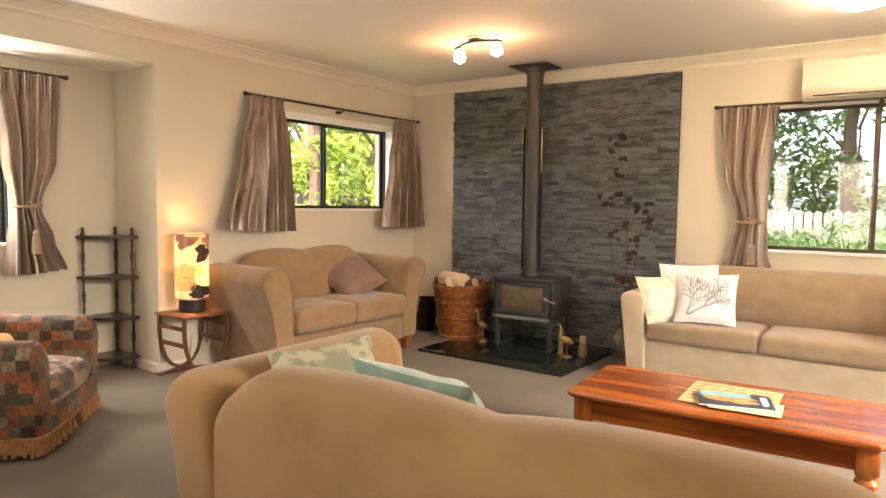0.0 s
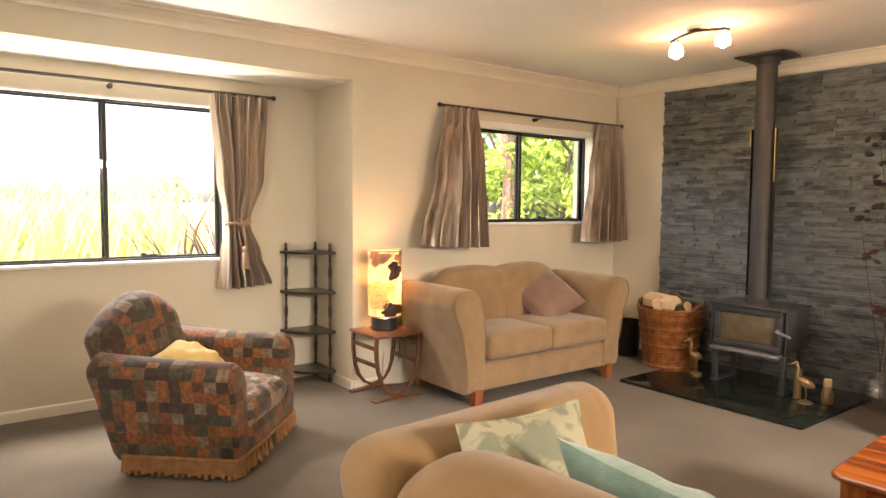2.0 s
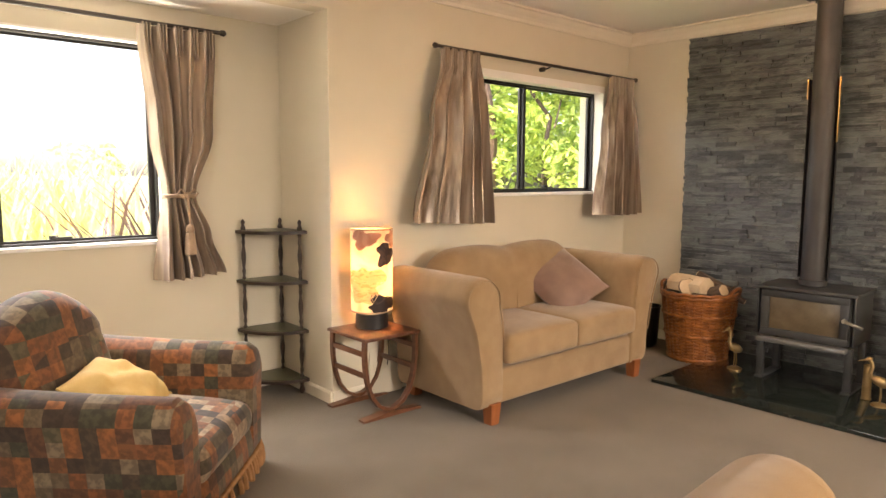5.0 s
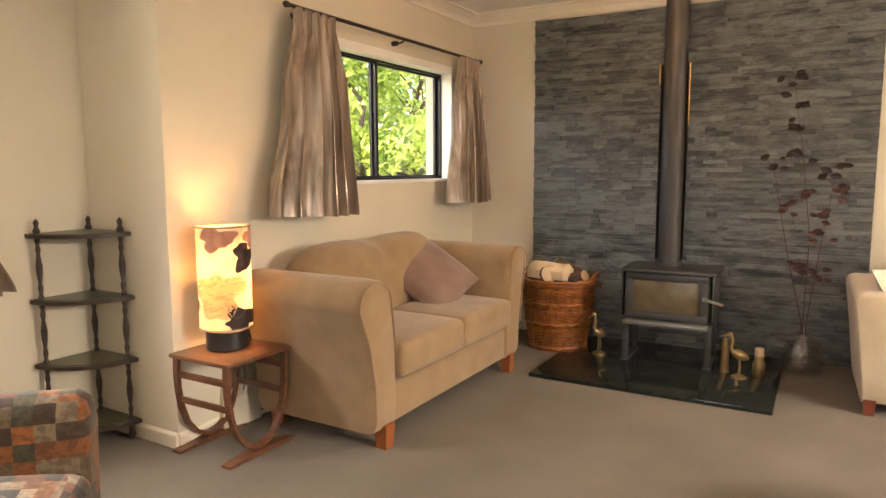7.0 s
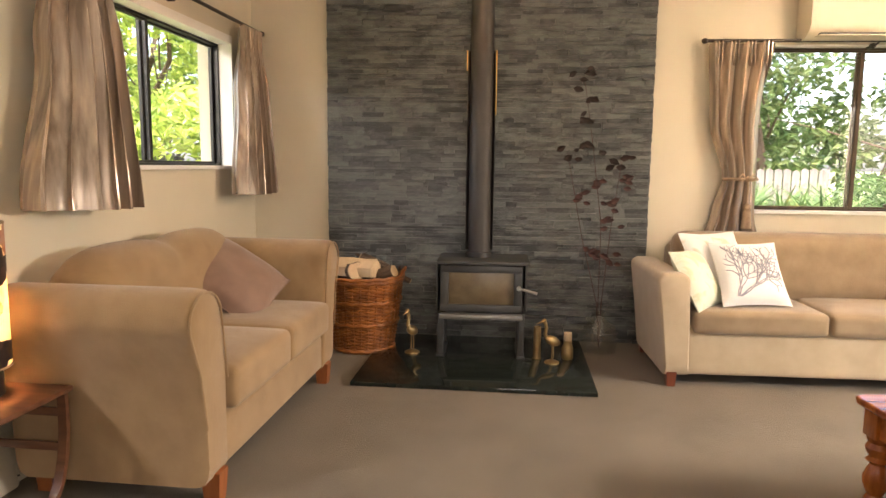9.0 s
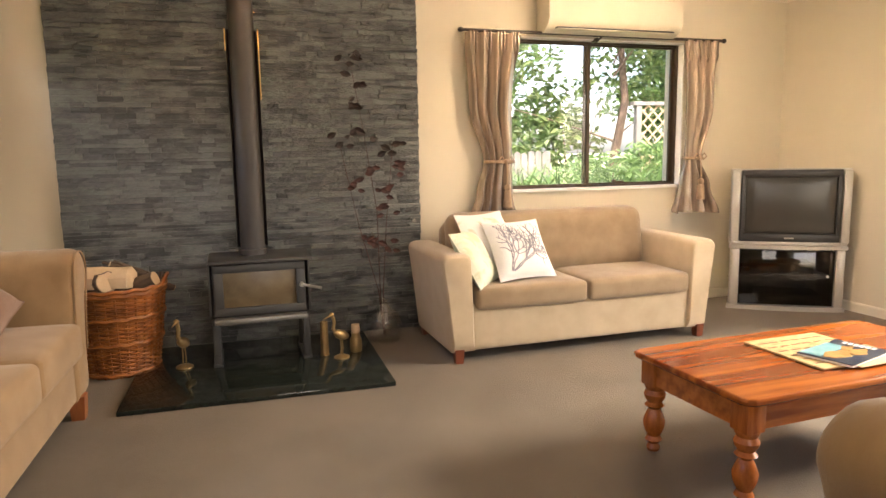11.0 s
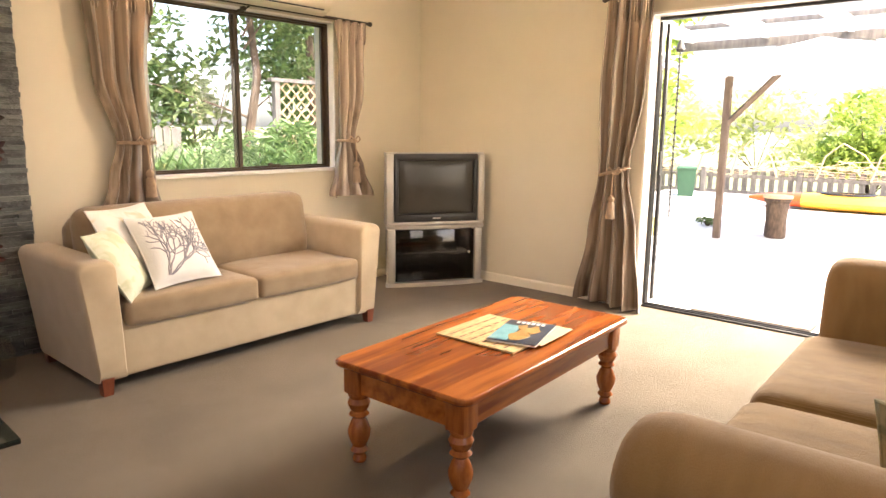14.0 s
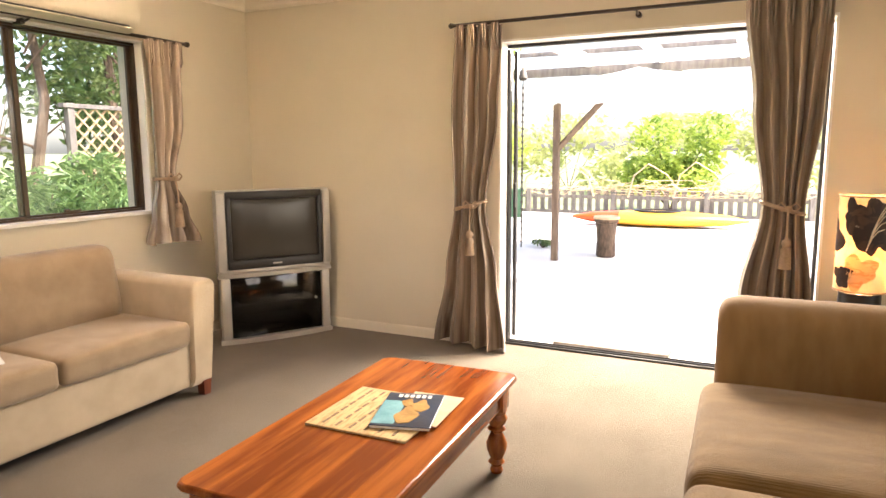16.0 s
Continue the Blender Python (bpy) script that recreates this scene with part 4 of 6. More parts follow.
# ---- television ----
tvm = pose(1.30, 4.44, 0, 0, 0, -33) @ Matrix.Scale(1.045, 4)
stand = thing("tv_stand", tvm, "silver television stand with a smoked glass door in the corner", "tv stand")
def bowed(w, d, z, t, bow):
    outline = [(-w / 2 + w * k / 12, -bow * (1 - (2 * k / 12 - 1) ** 2)) for k in range(13)] + [(w * 0.34, d), (-w * 0.34, d)]
    bm = loft([[(x, y, zz) for x, y in outline] for zz in (z, z + t)])
    return bm
part("top", bowed(0.76, 0.44, 0.435, 0.025, 0.035), SILVER, stand)
part("foot", bowed(0.76, 0.44, 0.0, 0.03, 0.035), SILVER, stand)
part("shelf", bowed(0.66, 0.40, 0.23, 0.012, 0.0), BLACK, stand, m=pose(0, 0.02, 0))
for sx in (-1, 1):
    part("side_post", bx(sx * 0.335, 0.02, 0.232, 0.06, 0.06, 0.405, 0.012), SILVER, stand)
    part("side_panel", bx(sx * 0.29, 0.22, 0.232, 0.016, 0.36, 0.405, 0.003, m=pose(0, 0, 0)), BLACK, stand)
part("back_panel", bx(0, 0.41, 0.232, 0.56, 0.01, 0.405, 0.002), BLACK, stand)
gd = part("glass_door", bx(0, 0.0, 0.232, 0.60, 0.006, 0.385, 0.002), SMOKED, stand, "smoked glass door")
part("knob", lathe([(0.008, 0), (0.010, -0.012)], 10, pose(0.26, -0.003, 0.25, -90, 0, 0)), SILVER, gd)
for nm, x, z, w, h, lab in (("video_recorder", -0.02, 0.285, 0.42, 0.08, "black video recorder on the stand's shelf"), ("set_top_box", 0.05, 0.07, 0.40, 0.06, "black disc player low in the stand")):
    v = thing(nm, tvm @ pose(x, 0.20, z), lab, "player")
    part("body", bx(0, 0, 0, w, 0.28, h, 0.006), BLACK, v)
    part("face_plate", bx(-0.08, -0.143, 0.0, 0.14, 0.006, h * 0.45, 0.002), SILVER, v)
tv = thing("television", tvm @ pose(0, 0.0, 0.462), "silver and black tube television, switched off, on its stand", "television")
part("body", loft([[(x * w / 2, y, 0.265 + z * h / 2) for x, z in ((-1, -1), (1, -1), (1, 1), (-1, 1))] for y, w, h in ((0.0, 0.74, 0.53), (0.09, 0.74, 0.53), (0.20, 0.60, 0.46), (0.42, 0.36, 0.30))]), SILVER, tv)
for sx in (-1, 1):
    part("speaker_strip", bx(sx * 0.348, -0.012, 0.268, 0.055, 0.024, 0.50, 0.010), SILVER, tv)
part("bezel", join([bx(0, -0.014, 0.498, 0.63, 0.026, 0.05, 0.008), bx(0, -0.014, 0.055, 0.63, 0.026, 0.06, 0.008), bx(-0.30, -0.014, 0.28, 0.03, 0.026, 0.42, 0.006), bx(0.30, -0.014, 0.28, 0.03, 0.026, 0.42, 0.006)]), BLACK, tv)
part("chin", bx(0, -0.012, 0.014, 0.72, 0.026, 0.026, 0.006), SILVER, tv)
part("screen", softbox(0.575, 0.03, 0.40, 0.012, 0.012, crown=(0, 1, 0)), SCREEN, tv, "dark grey glass screen", m=pose(0, 0.0, 0.28))
part("badge", bx(0.0, -0.029, 0.052, 0.06, 0.002, 0.010, 0), SILVER, tv)

# ---- heat pump ----
hp = thing("heat_pump", pose(0.075, 4.99, 2.125), "cream wall-mounted heat pump above the window", "air conditioner")
prof = [(-0.005, 0.145), (-0.17, 0.145), (-0.20, 0.12), (-0.205, -0.06), (-0.185, -0.10), (-0.12, -0.142), (-0.005, -0.145)]
part("casing", loft([[(x, y, z) for y, z in prof] for x in (-0.525, 0.525)]), PLASTIC, hp)
part("grille", join([bx(0, -0.2065, 0.10 - 0.016 * k, 0.98, 0.004, 0.005, 0) for k in range(3)]), PLASTIC, hp)
part("outlet", bx(0, -0.158, -0.118, 0.92, 0.075, 0.012, 0.003, m=None), BLACK, hp, "dark air outlet", m=None)
part("flap", bx(0, -0.172, -0.128, 0.94, 0.07, 0.006, 0.002), PLASTIC, hp, "hinged outlet flap")

# ---- wood burner ----
stove = thing("wood_burner", pose(-2.405, 4.58, 0.024), "charcoal steel wood burner standing on the hearth", "stove")
part("firebox", bx(0, 0.01, 0.425, 0.50, 0.32, 0.29, 0.008), IRON, stove)
part("top_plate", bx(0.01, -0.005, 0.588, 0.555, 0.39, 0.020, 0.004), IRON, stove)
for sx in (-1, 1):
    part("side_shield", bx(sx * 0.268, 0.01, 0.43, 0.012, 0.34, 0.285, 0.003), IRON, stove)
    part("pedestal_leg", join([bx(sx * 0.245, -0.13, 0.135, 0.04, 0.035, 0.27, 0.004), bx(sx * 0.245, 0.14, 0.135, 0.04, 0.035, 0.27, 0.004), bx(sx * 0.245, 0.005, 0.008, 0.05, 0.33, 0.016, 0.003)]), IRON, stove)
fd = part("fire_door", join([bx(0, -0.163, 0.55, 0.49, 0.03, 0.045, 0.006), bx(0, -0.163, 0.31, 0.49, 0.03, 0.045, 0.006), bx(-0.22, -0.163, 0.43, 0.05, 0.03, 0.20, 0.006), bx(0.22, -0.163, 0.43, 0.05, 0.03, 0.20, 0.006)]), IRON, stove, "heavy framed fire door")
part("fire_glass", bx(0, -0.158, 0.43, 0.40, 0.008, 0.205, 0.002), FIREGLASS, fd, "smoke-browned fire glass")
part("handle", join([tube([(0.225, -0.18, 0.44), (0.24, -0.215, 0.44), (0.33, -0.235, 0.42)], 0.009, 8), lathe([(0.014, 0), (0.014, 0.02)], 10, pose(0.225, -0.178, 0.44, 90, 0, 0))]), STEEL, fd, "bright steel lever handle")
part("ash_ledge", bx(0, -0.19, 0.265, 0.50, 0.07, 0.03, 0.010), surface("pale_grey_enamel", (0.16, 0.16, 0.155), (0.20, 0.20, 0.19), 0.35, 0.4), stove, "pale grey ash ledge")
flue = part("flue", lathe([(0.080, 0.60), (0.080, 0.63), (0.069, 0.632), (0.069, 2.34)], 28, pose(-0.022, 0.03, 0)), FLUE, stove, "dark brown flue pipe")
part("ceiling_plate", join([bx(-0.022, 0.03, 2.355, 0.34, 0.30, 0.012, 0.003), lathe([(0.082, 2.30), (0.082, 2.352)], 28, pose(-0.022, 0.03, 0))]), FLUE, stove, "dark square ceiling plate")
sh = part("flue_shield", loft([[(-0.022 + 0.086 * math.cos(a), 0.03 + 0.086 * math.sin(a), z) for a in [radians(d) for d in range(-12, 193, 12)]] for z in (0.64, 1.85)], False, False), FLUE, stove, "half-round heat shield round the pipe")
part("shield_edge", bx(0.066, 0.008, 1.66, 0.007, 0.014, 0.38, 0.002), BRASS, sh, "polished copper edge")
part("shield_edge", bx(-0.110, 0.008, 1.79, 0.007, 0.014, 0.12, 0.002), BRASS, sh, "polished copper edge")

# ---- hearth ornaments ----
def wading_bird(m, s, face, label):
    """A slim standing bird ornament on a round foot, one mesh."""
    legs = [tube([(sx * 0.008, 0, 0.012), (sx * 0.008, 0.004, 0.06), (sx * 0.006, 0, 0.115)], 0.0035, 6) for sx in (-1, 1)]
    body = lathe([(0.003, -0.06), (0.018, -0.045), (0.030, -0.01), (0.026, 0.025), (0.012, 0.05), (0.004, 0.058)], 14, pose(0, 0, 0.135, 65, 0, 0))
    neck = tube([(0, -0.035, 0.15), (0, -0.055, 0.18), (0, -0.046, 0.215), (0, -0.052, 0.245), (0, -0.066, 0.258)], 0.011, 8, 0.010)
    head = lathe([(0.002, -0.016), (0.013, -0.006), (0.014, 0.004), (0.006, 0.016), (0.003, 0.05), (0.001, 0.062)], 10, pose(0, -0.062, 0.262, 105, 0, 0))
    foot = lathe([(0.045, 0), (0.045, 0.006), (0.030, 0.014), (0.004, 0.017)], 18)
    return solid("bird_ornament", join(legs + [body, neck, head, foot]), BRASSY, label, "ornament", m=m @ pose(0, 0, 0, 0, 0, face) @ Matrix.Scale(s, 4))
wading_bird(pose(-2.83, 4.50, 0.024), 1.05, -20, "small brass wading bird ornament beside the stove")
wading_bird(pose(-1.975, 4.37, 0.024), 1.0, -60, "small brass heron ornament on the hearth")
cyl = thing("brass_shell", pose(-2.06, 4.45, 0.024), "tall thin brass cylinder on the hearth", "ornament")
part("body", lathe([(0.026, 0), (0.028, 0.004), (0.024, 0.008), (0.022, 0.20), (0.018, 0.20), (0.018, 0.16)], 18), BRASSY, cyl)
cs = thing("candle_holder", pose(-1.875, 4.46, 0.024), "squat brass pot with a pale stopper", "candle holder")
part("pot", lathe([(0.030, 0), (0.036, 0.01), (0.036, 0.07), (0.024, 0.10), (0.028, 0.115), (0.010, 0.118)], 18), BRASSY, cs)
part("stopper", lathe([(0.022, 0.115), (0.026, 0.13), (0.024, 0.165), (0.004, 0.17)], 16), CUTWOOD, cs, "pale wooden stopper")
vase = thing("glass_carboy", pose(-1.65, 4.70, 0.0), "round clear glass carboy on the carpet", "vase")
part("glass", lathe([(0.07, 0.0), (0.105, 0.015), (0.115, 0.07), (0.115, 0.14), (0.095, 0.19), (0.045, 0.225), (0.030, 0.25), (0.036, 0.275), (0.030, 0.277), (0.024, 0.25), (0.040, 0.222), (0.09, 0.185), (0.109, 0.138), (0.109, 0.07), (0.100, 0.02), (0.04, 0.01)], 28), CLEAR, vase)
def leaf_shape(s):
    bm = bmesh.new()
    vs = [bm.verts.new((x * s, y * s, z * s)) for x, y, z in ((0, -0.034, 0), (0.018, -0.012, 0.006), (0.016, 0.012, 0.006), (0, 0.034, 0), (-0.016, 0.012, 0.006), (-0.018, -0.012, 0.006), (0, 0, -0.004))]
    for a in range(6):
        bm.faces.new((vs[a], vs[(a + 1) % 6], vs[6]))
    return bm


dry = thing("dried_branch", pose(-1.65, 4.70, 0.02), "dried dark-red leafy branch standing in the carboy", "dried plant")
rng = random.Random(11)
stems = [[(0, 0, 0.02), (-0.01, 0.03, 0.3), (0.0, 0.10, 0.8), (-0.06, 0.16, 1.3), (-0.13, 0.17, 1.74)], [(0, 0, 0.02), (0.01, 0.03, 0.3), (0.06, 0.10, 0.75), (0.12, 0.14, 1.2)], [(0, 0, 0.02), (-0.02, 0.03, 0.3), (-0.12, 0.10, 0.72), (-0.22, 0.15, 1.25)]]
part("stem", join([tube(s, 0.004, 6, 0.0015) for s in stems]), DRIED, dry)
for s, spots in zip(stems, ([0.62, 0.74, 0.85, 0.93, 1.0], [0.55, 0.7, 0.8, 0.9, 1.0], [0.6, 0.82, 1.0])):
    for f in spots:
        k = min(int(f * (len(s) - 1)), len(s) - 2)
        base = Vector(s[k]).lerp(Vector(s[k + 1]), f * (len(s) - 1) - k)
        for _ in range(5):
            c = base + Vector((rng.uniform(-0.075, 0.075), rng.uniform(-0.05, 0.01), rng.uniform(-0.04, 0.04)))
            turn = Euler((rng.uniform(-0.5, 0.5) + 1.57, rng.uniform(0.9, 2.2), rng.uniform(-0.6, 0.6)))
            leaf = part("leaf", leaf_shape(rng.uniform(0.7, 1.15)), DRIED_DARK if c.z > 1.15 else DRIED, dry, "", False)
            leaf.matrix_local = Matrix.Translation(c) @ turn.to_matrix().to_4x4()

# ---- basket of firewood ----
bk = thing("log_basket", pose(-3.17, 4.67, 0.0), "tall round wicker basket filled with firewood", "basket")
BH = 0.48
def brad(z): return 0.185 + 0.065 * (z / BH) ** 0.8
part("liner", lathe([(brad(0) - 0.02, 0.004), (brad(BH) - 0.02, BH - 0.01), (brad(BH) - 0.03, BH - 0.02), (brad(0.3) - 0.03, 0.3), (0.02, 0.29)], 24), EBONY, bk)
for k in range(42):
    z = 0.008 + (BH - 0.014) * k / 41
    pts = [((brad(z) + 0.007 * math.cos(15 * a + math.pi * (k % 2))) * math.cos(a), (brad(z) + 0.007 * math.cos(15 * a + math.pi * (k % 2))) * math.sin(a), z) for a in (2 * math.pi * i / 90 for i in range(91))]
    part("weaver", tube(pts, 0.0066, 5), WICKER, bk)
for k in range(30):
    a = 2 * math.pi * k / 30
    part("stake", tube([((brad(z) + 0.004) * math.cos(a), (brad(z) + 0.004) * math.sin(a), z) for z in (0.0, 0.16, 0.32, BH)], 0.0062, 5), WICKER, bk)
for z in (BH + 0.004, BH - 0.02, 0.33, 0.19, 0.02):
    part("band", tube([((brad(z) + 0.008) * math.cos(a), (brad(z) + 0.008) * math.sin(a), z + 0.004 * math.sin(16 * a)) for a in (2 * math.pi * i / 80 for i in range(81))], 0.0115, 6), WICKER, bk, "plaited band")
for sx in (-1, 1):
    part("handle", tube([(sx * (brad(BH) - 0.01 + 0.03 * math.sin(t)), 0.08 * math.cos(t), BH + 0.05 * math.sin(t)) for t in (math.pi * k / 10 for k in range(11))], 0.012, 6), WICKER, bk)
for s in (-1, 1):
    part("handle", tube([(s * (brad(BH) - 0.012), 0.075 * math.cos(a), BH - 0.02 + 0.075 * math.sin(a)) for a in (math.pi * k / 10 for k in range(11))], 0.011, 7), EBONY, bk, "dark bound cane handle")
def log(m, r, l, label):
    g = thing("log", m, label, "firewood", "firewood in the basket")
    rg = random.Random(int(r * 1e4))
    wob = [1 + rg.uniform(-0.13, 0.1) for _ in range(14)]
    ring = lambda z, k: [(r * k * wob[i] * math.cos(2 * math.pi * i / 14), r * k * wob[i] * math.sin(2 * math.pi * i / 14), z) for i in range(14)]
    part("bark", loft([ring(-l / 2, 1), ring(0, 1.04), ring(l / 2, 1)]), BARK, g)
    for s in (-1, 1):
        part("cut_end", loft([ring(s * l / 2, 0.95), ring(s * (l / 2 + 0.004), 0.9)]), CUTWOOD, g, "pale sawn end")
for x, y, z, a, b, r, l in ((-0.08, -0.04, 0.50, 80, 30, 0.062, 0.26), (0.06, 0.06, 0.47, 75, -60, 0.05, 0.28), (0.10, -0.06, 0.48, 70, 70, 0.04, 0.26), (-0.02, 0.10, 0.46, 85, 100, 0.05, 0.24), (0.14, 0.02, 0.52, 62, -80, 0.018, 0.36), (0.05, -0.10, 0.42, 80, 10, 0.05, 0.22)):
    log(pose(-3.17 + x, 4.67 + y, z, a, 0, b), r, l, "split firewood log with pale sawn ends")
split = thing("split_log", pose(-3.20, 4.60, 0.535, 0, 0, -14), "pale split log lying across the firewood", "firewood", "firewood in the basket")
part("split_face", loft([[(x, 0.075 * k * cy, 0.06 * k * cz) for cy, cz in ((-1, -0.75), (0.2, -1.0), (1, -0.5), (0.95, 0.35), (0.25, 1.0), (-0.5, 0.85), (-1, 0.2))] for x, k in ((-0.155, 0.92), (-0.15, 1.0), (-0.05, 1.05), (0.06, 0.96), (0.13, 1.0), (0.137, 0.9))]), CUTWOOD, split)
for x, y, z, a, b, l in ((0.13, 0.02, 0.55, 62, -72, 0.30), (0.08, 0.10, 0.54, 70, -100, 0.34)):
    stick = thing("stick", pose(-3.17 + x, 4.67 + y, z, a, 0, b), "thin brown stick poking out of the basket", "firewood", "firewood in the basket")
    part("bark", tube([(0, 0, -l / 2), (0.006, 0.004, 0), (0, 0, l / 2)], 0.011, 7, 0.009), BARK, stick)
scut = thing("coal_scuttle", pose(-3.62, 4.72, 0.0), "black metal bin between the loveseat and the basket", "bin")
part("body", lathe([(0.085, 0.0), (0.10, 0.02), (0.115, 0.30), (0.122, 0.31), (0.112, 0.31), (0.10, 0.04), (0.01, 0.03)], 24), BLACK, scut)

# ---- lamp stand, lamps, corner shelf ----
def band(path, w, t):
    """A bent board in the local y-z plane: t thick in the plane, w wide across it."""
    rings = []
    for k, (y, z) in enumerate(path):
        a, b = path[max(k - 1, 0)], path[min(k + 1, len(path) - 1)]
        d = Vector((b[0] - a[0], b[1] - a[1])).normalized()
        rings.append([(sx * w / 2, y - d.y * sn * t / 2, z + d.x * sn * t / 2) for sx, sn in ((-1, -1), (1, -1), (1, 1), (-1, 1))])
    return loft(rings)


st = thing("lamp_table", pose(-3.915, 2.345, 0, 0, 0, -2.25) @ Matrix.Scale(1.06, 4, (0, 0, 1)), "dark mahogany side table with bent lyre-shaped ends beside the loveseat", "side table")
part("top", bx(0, 0, 0.41, 0.37, 0.37, 0.018, 0.006), MAHOG, st)
for sx in (-1, 1):
    for sd in (-1, 1):
        path = [(sd * 0.165, 0.401), (sd * 0.168, 0.34), (sd * 0.165, 0.27), (sd * 0.152, 0.19), (sd * 0.125, 0.115), (sd * 0.08, 0.06), (sd * 0.03, 0.036), (0.0, 0.033)]
        part("bent_upright", band(path, 0.030, 0.017), MAHOG, st, "", True, pose(sx * 0.155, 0, 0))
    part("foot", prism([(-0.19, 0.0), (0.19, 0.0), (0.19, 0.010), (0.10, 0.017), (0.03, 0.024), (-0.03, 0.024), (-0.10, 0.017), (-0.19, 0.010)], -0.026, 0.026), MAHOG, st, "", False, pose(sx * 0.155, 0, 0, 0, 0, 90))
for sd in (-1, 1):
    for z, y in ((0.335, 0.167), (0.225, 0.158)):
        part("slat", bx(0, sd * y, z, 0.29, 0.012, 0.028, 0.003), MAHOG, st)
bag = thing("paper_bag", WEST @ pose(-2.46, -0.012, 0.0, -4), "flat pale paper bag leaning on the wall behind the lamp table", "paper bag")
part("bag", loft([[(x, y, z) for x, y in ((-w, -t), (w, -t), (w, 0), (-w, 0))] for z, w, t in ((0, 0.115, 0.030), (0.012, 0.12, 0.034), (0.15, 0.105, 0.026), (0.265, 0.085, 0.008), (0.27, 0.084, 0.007))]), PLASTIC, bag)
part("fold", bx(0, -0.030, 0.17, 0.16, 0.003, 0.05, 0.001), PLASTIC, bag)


def table_lamp(m, shade_mat, label):
    g = thing("table_lamp", m, label, "lamp", "table lamps")
    part("base", lathe([(0.085, 0), (0.092, 0.006), (0.090, 0.085), (0.080, 0.092), (0.02, 0.093)], 28), BLACK, g, "black drum base")
    part("bulb_holder", lathe([(0.015, 0.09), (0.015, 0.22), (0.004, 0.222)], 12), STEEL, g)
    part("shade", loft([[(0.115 * k * math.cos(a), 0.115 * k * math.sin(a), z) for a in (2 * math.pi * i / 36 for i in range(36))] for z, k in ((0.095, 1), (0.55, 1.0), (0.55, 0.985), (0.095, 0.985))], False), shade_mat, g, "printed cylinder shade, lit")
    for z in (0.098, 0.547):
        part("shade_ring", tube([(0.115 * math.cos(a), 0.115 * math.sin(a), z) for a in (2 * math.pi * i / 36 for i in range(37))], 0.004, 6), TASSEL, g)
    return g


def print_leaf(g, th, zc, hth, hz, mat_, seed, wob=0.22):
    """A printed shape on a drum shade, about the angle th and height zc."""
    rng = random.Random(seed)
    p1, p2, p3 = (rng.uniform(0, 6.28) for _ in range(3))
    bm = bmesh.new()
    def at(f, a, r):
        o = f * (1 + wob * math.sin(3 * a + p1) + 0.6 * wob * math.sin(5 * a + p2) + 0.3 * wob * math.sin(9 * a + p3))
        t = radians(th + hth * o * math.cos(a))
        return (r * math.cos(t), r * math.sin(t), min(0.543, max(0.102, zc + hz * o * math.sin(a))))
    rows = [[bm.verts.new(at(f, 2 * math.pi * i / 40, 0.1166)) for i in range(40)] for f in (0.02, 0.25, 0.5, 0.75, 1.0)]
    for ra, rb in zip(rows, rows[1:]):
        for i in range(40):
            bm.faces.new((ra[i], ra[(i + 1) % 40], rb[(i + 1) % 40], rb[i]))
    bm.faces.new(rows[0])
    part("print_leaf", bm, mat_, g)


lamp_1 = table_lamp(pose(-3.955, 2.365, 0.445), SHADE, "lit table lamp with a cream and brown leaf-print drum shade")
for th, zc, hth, hz, mat_, seed in ((-58, 0.500, 38, 0.048, SHADE_PINK, 1), (6, 0.415, 30, 0.060, SHADE_INK, 4), (28, 0.50, 22, 0.05, SHADE_PINK, 6), (-62, 0.255, 58, 0.095, SHADE_TAN, 2), (-2, 0.145, 46, 0.050, SHADE_INK, 3), (150, 0.44, 45, 0.09, SHADE_INK, 8), (-160, 0.22, 40, 0.07, SHADE_INK, 9), (80, 0.30, 30, 0.10, SHADE_TAN, 5)):
    print_leaf(lamp_1, th, zc, hth, hz, mat_, seed)
part("cord", tube([(-0.08, 0.03, 0.004), (-0.13, 0.14, 0.003), (-0.14, 0.195, -0.03), (-0.12, 0.21, -0.12), (-0.10, 0.20, -0.22), (-0.12, 0.19, -0.32), (-0.12, 0.24, -0.39), (-0.11, 0.32, -0.414)], 0.0035, 6), BLACK, lamp_1, "thin black cord")
lamp_2 = table_lamp(pose(1.42, 1.0, 0.52), SHADE, "lit table lamp with a dark and cream leaf-print drum shade")
for th, zc, hth, hz, mat_, seed in ((196, 0.40, 42, 0.125, SHADE_INK, 12), (150, 0.46, 24, 0.075, SHADE_INK, 13), (168, 0.20, 34, 0.075, SHADE_TAN, 14), (130, 0.17, 26, 0.05, SHADE_INK, 15), (80, 0.36, 40, 0.12, SHADE_INK, 16), (10, 0.30, 50, 0.14, SHADE_TAN, 17), (-70, 0.38, 42, 0.12, SHADE_INK, 18)):
    print_leaf(lamp_2, th, zc, hth, hz, mat_, seed)
for k in range(5):
    vein = [(0.1185 * math.cos(radians(t_)), 0.1185 * math.sin(radians(t_)), z_) for t_, z_ in ((178 + 2 * k, 0.30 + 0.02 * k), (188 + 3 * k, 0.36 + 0.026 * k), (198 + 5 * k, 0.39 + 0.033 * k), (212 + 4 * k, 0.40 + 0.034 * k))]
    part("print_vein", tube(vein, 0.0022, 5), SHADE, lamp_2, "cream leaf vein")
part_of = thing("lamp_cabinet", pose(1.42, 0.98, 0.02), "dark wooden side table by the patio door", "side table")
part("top", bx(0, 0, 0.485, 0.30, 0.30, 0.03, 0.006), EBONY, part_of)
